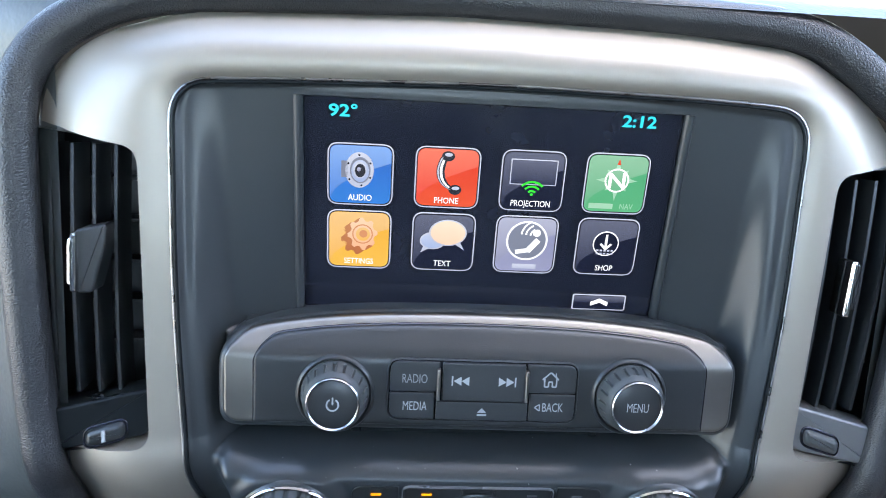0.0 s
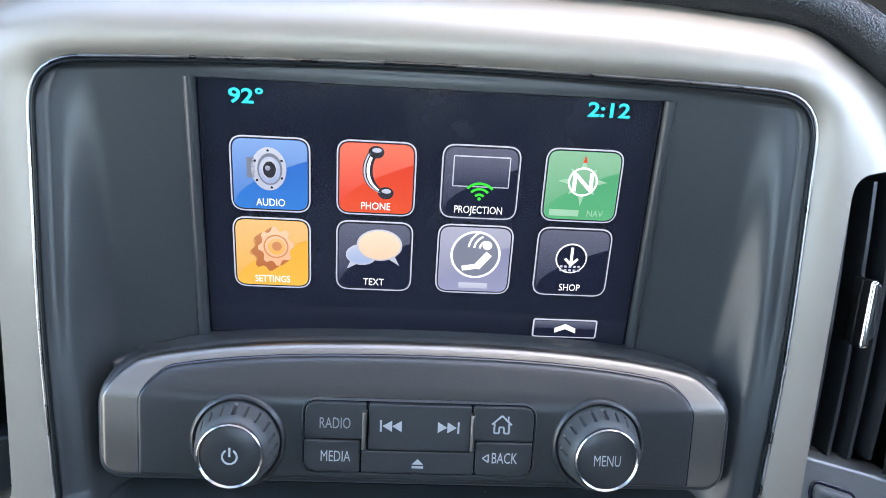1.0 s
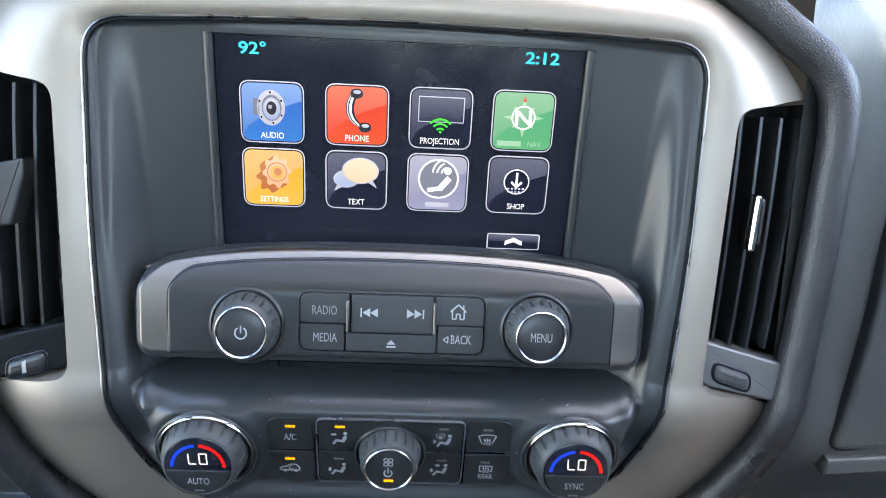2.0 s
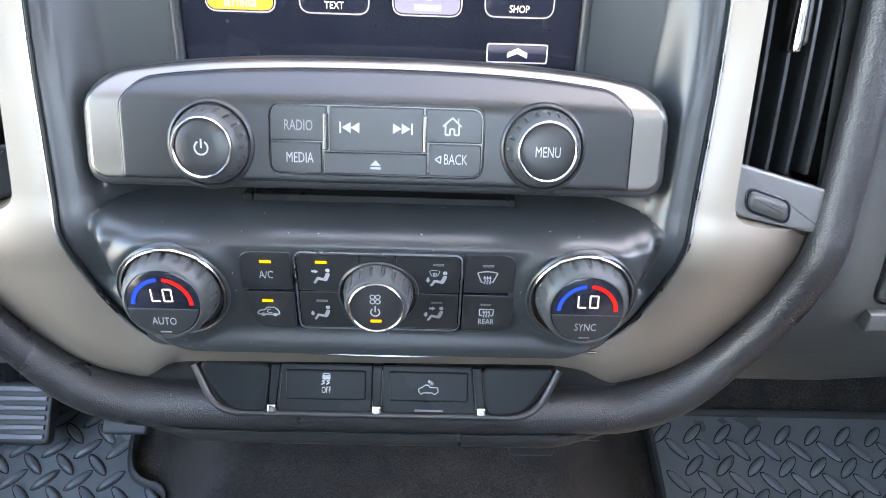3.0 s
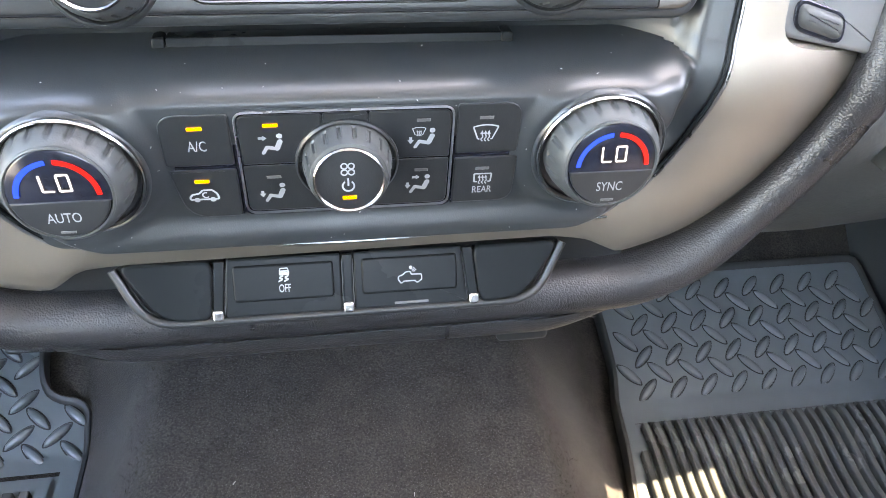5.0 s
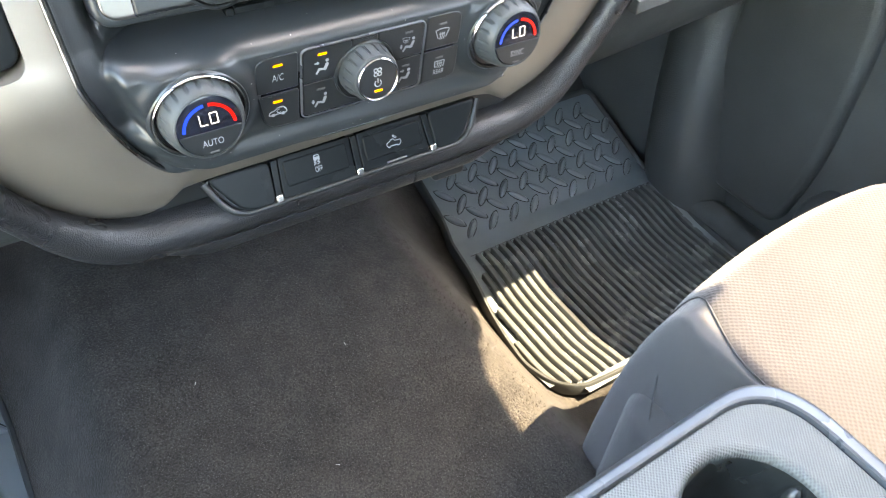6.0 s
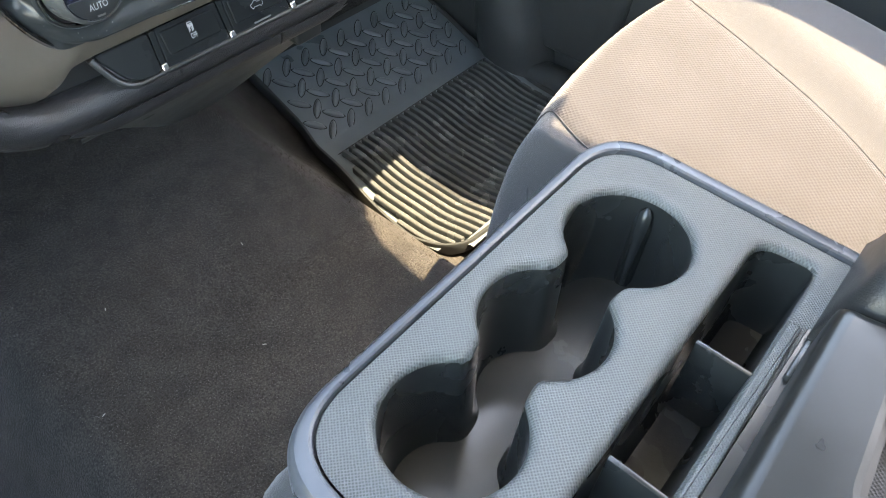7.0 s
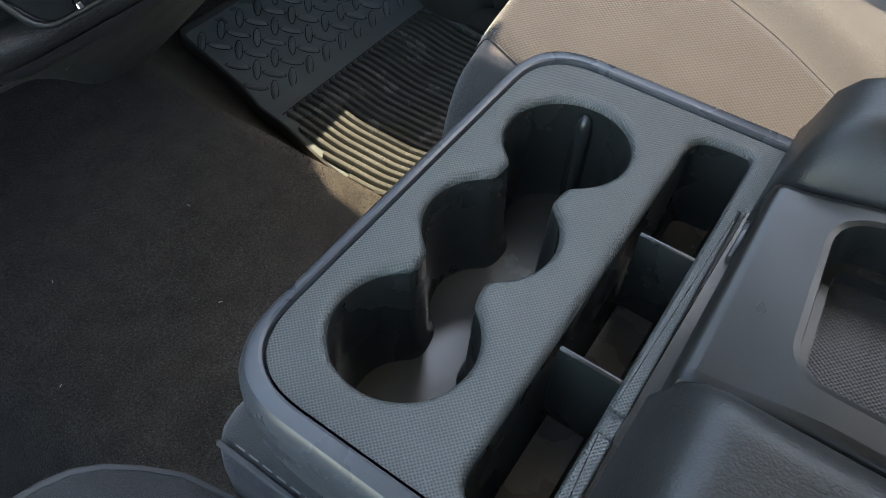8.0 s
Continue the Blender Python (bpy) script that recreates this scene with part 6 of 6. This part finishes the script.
console = thing("console_tray", (-0.015, -0.05, 0.50), "dark grey plastic console tray with three cupholders and a divided slot", "console")
TOP = 0.570
fc = flat_at(TOP)
rim_loop = even(rounded([(-0.1735, -0.30), (0.1465, -0.30), (0.1430, 0.0785), (-0.1700, 0.0725)], [0.004, 0.004, 0.046, 0.046], 12), 260)
inner_rim = even(rounded([(-0.1605, -0.30), (0.1330, -0.30), (0.1315, 0.0700), (-0.1590, 0.0655)], [0.004, 0.004, 0.040, 0.040], 12), 260)
bm = bmesh.new()
rings(bm, [(inset(rim_loop, 0.006), -0.075), (rim_loop, -0.045), (inset(rim_loop, -0.002), -0.020), (inset(rim_loop, -0.0015), -0.008), (inset(rim_loop, 0.0003), -0.0025), (inset(rim_loop, 0.0025), 0.0),
           (inset(rim_loop, 0.0045), 0.0006), (inset(inner_rim, -0.0020), 0.0006), (inset(inner_rim, -0.0006), -0.0002), (inner_rim, -0.0040), (inset(inner_rim, 0.0008), -0.0046)], fc, False)
part("rim", bm, RIMSKIN, console, "smooth raised rim", sharp=24)

CUPS = [(0.0640, 0.0160, 0.0380), (-0.0185, 0.0170, 0.0370), (-0.0990, 0.0138, 0.0366)]


def cup_loop():
    """Three cups run together by narrow necks."""
    out = []
    necks = [(0.0225, 0.0185), (-0.0600, 0.0185)]
    def side(s):
        pts = []
        for i, (cx, cy, r) in enumerate(CUPS):
            a0 = 0.0 if i == 0 else math.acos(min(1, (necks[i - 1][0] - cx) / r))
            a1 = math.pi if i == 2 else math.acos(max(-1, (necks[i][0] - cx) / r))
            a0 = max(a0, 0.0) if i == 0 else max(a0, 0.50)
            a1 = a1 if i == 2 else min(a1, math.pi - 0.50)
            for k in range(17):
                a = a0 + (a1 - a0) * k / 16
                pts.append(Vector((cx + r * math.cos(a), cy + s * r * math.sin(a))))
        return pts
    up, dn = side(1), side(-1)
    lp = up + dn[::-1][1:-1]
    lp = even(lp, 260)
    for _ in range(4):
        lp = [(lp[i - 1] + lp[i] * 2 + lp[(i + 1) % len(lp)]) / 4 for i in range(len(lp))]
    return lp


SLOT = even(rounded([(-0.150, -0.0830), (0.1180, -0.0790), (0.1150, -0.0440), (-0.150, -0.0490)], [0.008, 0.008, 0.014, 0.014], 8), 200)
cups = cup_loop()


LIP = 0.0050


def tray_top():
    bm = bmesh.new()
    loops = [inset(inner_rim, 0.0012), inset(cups, -LIP), inset(SLOT, -LIP)]
    for lp in loops:
        vs = [bm.verts.new(fc(q.x, q.y, -0.0022)) for q in lp]
        for i in range(len(vs)):
            bm.edges.new((vs[i - 1], vs[i]))
    bmesh.ops.triangle_fill(bm, use_beauty=True, use_dissolve=False, edges=bm.edges[:])
    return bm


part("tray_top", tray_top(), TRAY, console, "finely textured grey top", sharp=0)


def lip(loop):
    """The textured top rolling over into an opening."""
    bm = bmesh.new()
    rings(bm, [(inset(loop, -LIP * (1 - math.sin(radians(a)))), -0.0022 - LIP * (1 - math.cos(radians(a)))) for a in (0, 18, 36, 54, 72, 90)], fc, False)
    return bm


def well(loop, depth, taper):
    bm = bmesh.new()
    rings(bm, [(loop, -0.0022 - LIP), (inset(loop, taper * 0.8), -depth + 0.006), (inset(loop, taper + 0.003), -depth)], fc, False)
    return bm


part("cup_lip", lip(cups), TRAY, console, sharp=80)
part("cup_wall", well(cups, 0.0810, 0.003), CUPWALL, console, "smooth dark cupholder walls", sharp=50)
bm = bmesh.new()
vs = [bm.verts.new(fc(q.x, q.y, -0.0810)) for q in inset(cups, 0.005)]
bm.faces.new(vs)
part("cup_floor", bm, CUPMAT, console, "pale rubber liner", sharp=0)
for (cx, cy, r), turns in zip(CUPS, ((8,), (), ())):
    for a in turns:
        x, y = cx + (r - 0.001) * math.cos(radians(a)), cy + (r - 0.001) * math.sin(radians(a))
        part("grip_rib", lathe([(0.0070, -0.0805), (0.0066, -0.024), (0.0045, -0.014), (0.0012, -0.011)], x, y, fc, 20), CUPWALL, console)
part("slot_lip", lip(SLOT), TRAY, console, sharp=80)
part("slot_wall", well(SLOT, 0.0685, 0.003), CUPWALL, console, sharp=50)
bm = bmesh.new()
bm.faces.new([bm.verts.new(fc(q.x, q.y, -0.0685)) for q in inset(SLOT, 0.0055)])
part("slot_floor", bm, SLOTMAT, console, sharp=0)
for x in (0.0262, -0.0617):
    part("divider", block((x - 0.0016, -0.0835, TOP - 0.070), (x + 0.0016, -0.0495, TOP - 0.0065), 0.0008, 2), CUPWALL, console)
for x0, x1 in ((-0.0800, 0.0670), (-0.1580, -0.0930)):
    strip = [(x0, -0.0832 + 0.012 * (x0 + 0.08)), (x1, -0.0832 + 0.012 * (x1 + 0.08)), (x1, -0.0914 + 0.020 * (x1 + 0.08)), (x0, -0.0914 + 0.020 * (x0 + 0.08))]
    part("texture_strip", slab(rounded([Vector(q) for q in strip], 0.0012, 3), -0.022, 0.0006, 0.0014, fc), TRAY, console)
part("hinge_gap", block((-0.158, -0.1000, TOP - 0.03), (0.070, -0.0906, TOP - 0.0012), 0.0005, 1), CUPWALL, console, "dark gap along the lid")
part("latch", block((0.030, -0.0975, TOP - 0.010), (0.060, -0.0930, TOP + 0.003), 0.002, 2), CUPWALL, console)

# ---- padded armrest lid
lid = thing("armrest_lid", (-0.015, -0.25, 0.57), "black padded armrest lid with a recessed plastic tray", "armrest")


def pad_block(x0, x1, y0, y1, z0, z1, r, n=24):
    """A soft padded block with a domed top."""
    def point(u, v):
        x, y = x0 + (x1 - x0) * u, y0 + (y1 - y0) * v
        ex, ey = min(x - x0, x1 - x), min(y - y0, y1 - y)
        k = lambda e: 1 - math.sqrt(max(0, 1 - max(0, 1 - e / r) ** 2))
        return Vector((x, y, max(z0, z1 - (z1 - z0) * min(1, math.hypot(k(ex), k(ey))))))
    return sheet(n, n * 2, point)


LY0, LY1 = -0.50, -0.0985
part("side_pad", pad_block(0.060, 0.150, LY0, LY1 + 0.006, 0.572, 0.640, 0.034), PADSKIN, lid, "black grained vinyl side pad", sharp=80)
part("side_pad", pad_block(-0.185, -0.066, LY0, LY1 + 0.004, 0.572, 0.634, 0.034), PADSKIN, lid, "black grained vinyl side pad", sharp=80)
REC = even(rounded([(-0.055, -0.42), (0.050, -0.42), (0.046, -0.130), (-0.050, -0.138)], [0.02, 0.02, 0.018, 0.018], 8), 160)
lid_loop = even(rounded([(-0.078, LY0), (0.072, LY0), (0.0630, LY1 + 0.0030), (-0.0745, LY1 + 0.0002)], 0.006, 5), 160)


def f_lid(x, y, h):
    return Vector((x, y, 0.606 + 0.010 * smooth01(-0.10, -0.16, y) + h))


bm = bmesh.new()
rings(bm, [(lid_loop, -0.036), (lid_loop, -0.008), (inset(lid_loop, 0.0008), -0.0050), (inset(lid_loop, 0.0026), -0.0022), (inset(lid_loop, 0.0050), -0.0006), (inset(lid_loop, 0.008), 0.0)], f_lid, False)
loops = [inset(lid_loop, 0.008), inset(REC, -0.004)]
top_edges = []
for lp in loops:
    vs = [bm.verts.new(f_lid(q.x, q.y, 0.0)) for q in lp]
    top_edges += [bm.edges.new((vs[i - 1], vs[i])) for i in range(len(vs))]
bmesh.ops.triangle_fill(bm, use_beauty=True, use_dissolve=False, edges=top_edges)
rings(bm, [(inset(REC, -0.004), 0.0), (inset(REC, -0.001), -0.001), (REC, -0.005), (inset(REC, 0.003), -0.024), (inset(REC, 0.008), -0.025), (inset(REC, 0.0095), -0.032)], f_lid, False)
part("centre_panel", bm, LIDSKIN, lid, "smooth satin black centre panel", sharp=45)
bm = bmesh.new()
bm.faces.new([bm.verts.new(f_lid(q.x, q.y, -0.032)) for q in inset(REC, 0.0095)])
part("recess_floor", bm, LIDMAT, lid, "dark finely ribbed recess floor", sharp=0)

# ---- carpet pile
def carpet_pile(count, x0, x1, y0, y1):
    """Short leaning fibres, thinner where the carpet is worn."""
    rng = np.random.default_rng(7)
    px, py = rng.uniform(x0, x1, count), rng.uniform(y0, y1, count)
    keep = [k for k in range(count) if abs(px[k]) < 0.135 + 0.075 * ((k * 7919) % 1000) / 1000]
    verts, faces = [], []
    lean, size, turn = rng.uniform(0.2, 1.1, count), rng.uniform(0.0014, 0.0034, count), rng.uniform(0, 2 * math.pi, count)
    for k in keep:
        x, y = px[k], py[k]
        z = floor_z(x, y) - 0.0006
        dx, dy = math.cos(turn[k]), math.sin(turn[k])
        w, h, r = 0.00048, size[k], size[k] * lean[k]
        n = len(verts)
        verts += [(x - dy * w, y + dx * w, z), (x + dy * w, y - dx * w, z), (x + dx * r, y + dy * r, z + h)]
        faces.append((n, n + 1, n + 2))
    me = bpy.data.meshes.new("carpet_pile")
    me.from_pydata(verts, [], faces)
    me.materials.append(PILE)
    return me


tagged(new("carpet_pile", carpet_pile(110000, -0.21, 0.21, 0.02, 0.80)), "short brown-grey carpet fibres on the floor hump", "carpet", kind="stuff")

# ---- lint on the carpet
for x, y, a in ((-0.168, 0.347, 20), (0.05, 0.42, 80), (-0.02, 0.30, 140), (-0.10, 0.45, 60)):
    z = floor_z(x, y) + 0.0008
    d = Vector((math.cos(radians(a)), math.sin(radians(a)), 0)) * 0.0018
    solid("lint", tube([Vector((x, y, z)) - d, Vector((x, y, z + 0.0004)), Vector((x, y, z)) + d], 0.0004, 5, False), DUST, "tiny pale speck of lint on the carpet", "lint", "lint specks")

# ---- dust on the fascia
rng = random.Random(11)
verts, faces = [], []
for k in range(150):
    u = rng.uniform(0.04, 0.96)
    v = rng.uniform(0.02, 0.40)
    c = fascia_point(u, v) + Vector((0, -0.0004, 0))
    a, s = rng.uniform(0, math.pi), rng.choice((0.00012, 0.00016, 0.0002, 0.0003))
    d, e = Vector((math.cos(a), 0, math.sin(a))) * s * rng.choice((1, 1, 2.5)), Vector((-math.sin(a), 0, math.cos(a))) * s
    n = len(verts)
    verts += [tuple(c - d), tuple(c - e * 0.7), tuple(c + d), tuple(c + e * 0.7)]
    faces.append((n, n + 1, n + 2, n + 3))
me = bpy.data.meshes.new("dust_specks")
me.from_pydata(verts, [], faces)
me.materials.append(DUST)
tagged(new("dust_specks", me), "fine pale dust specks on the dark fascia", "dust", kind="stuff")
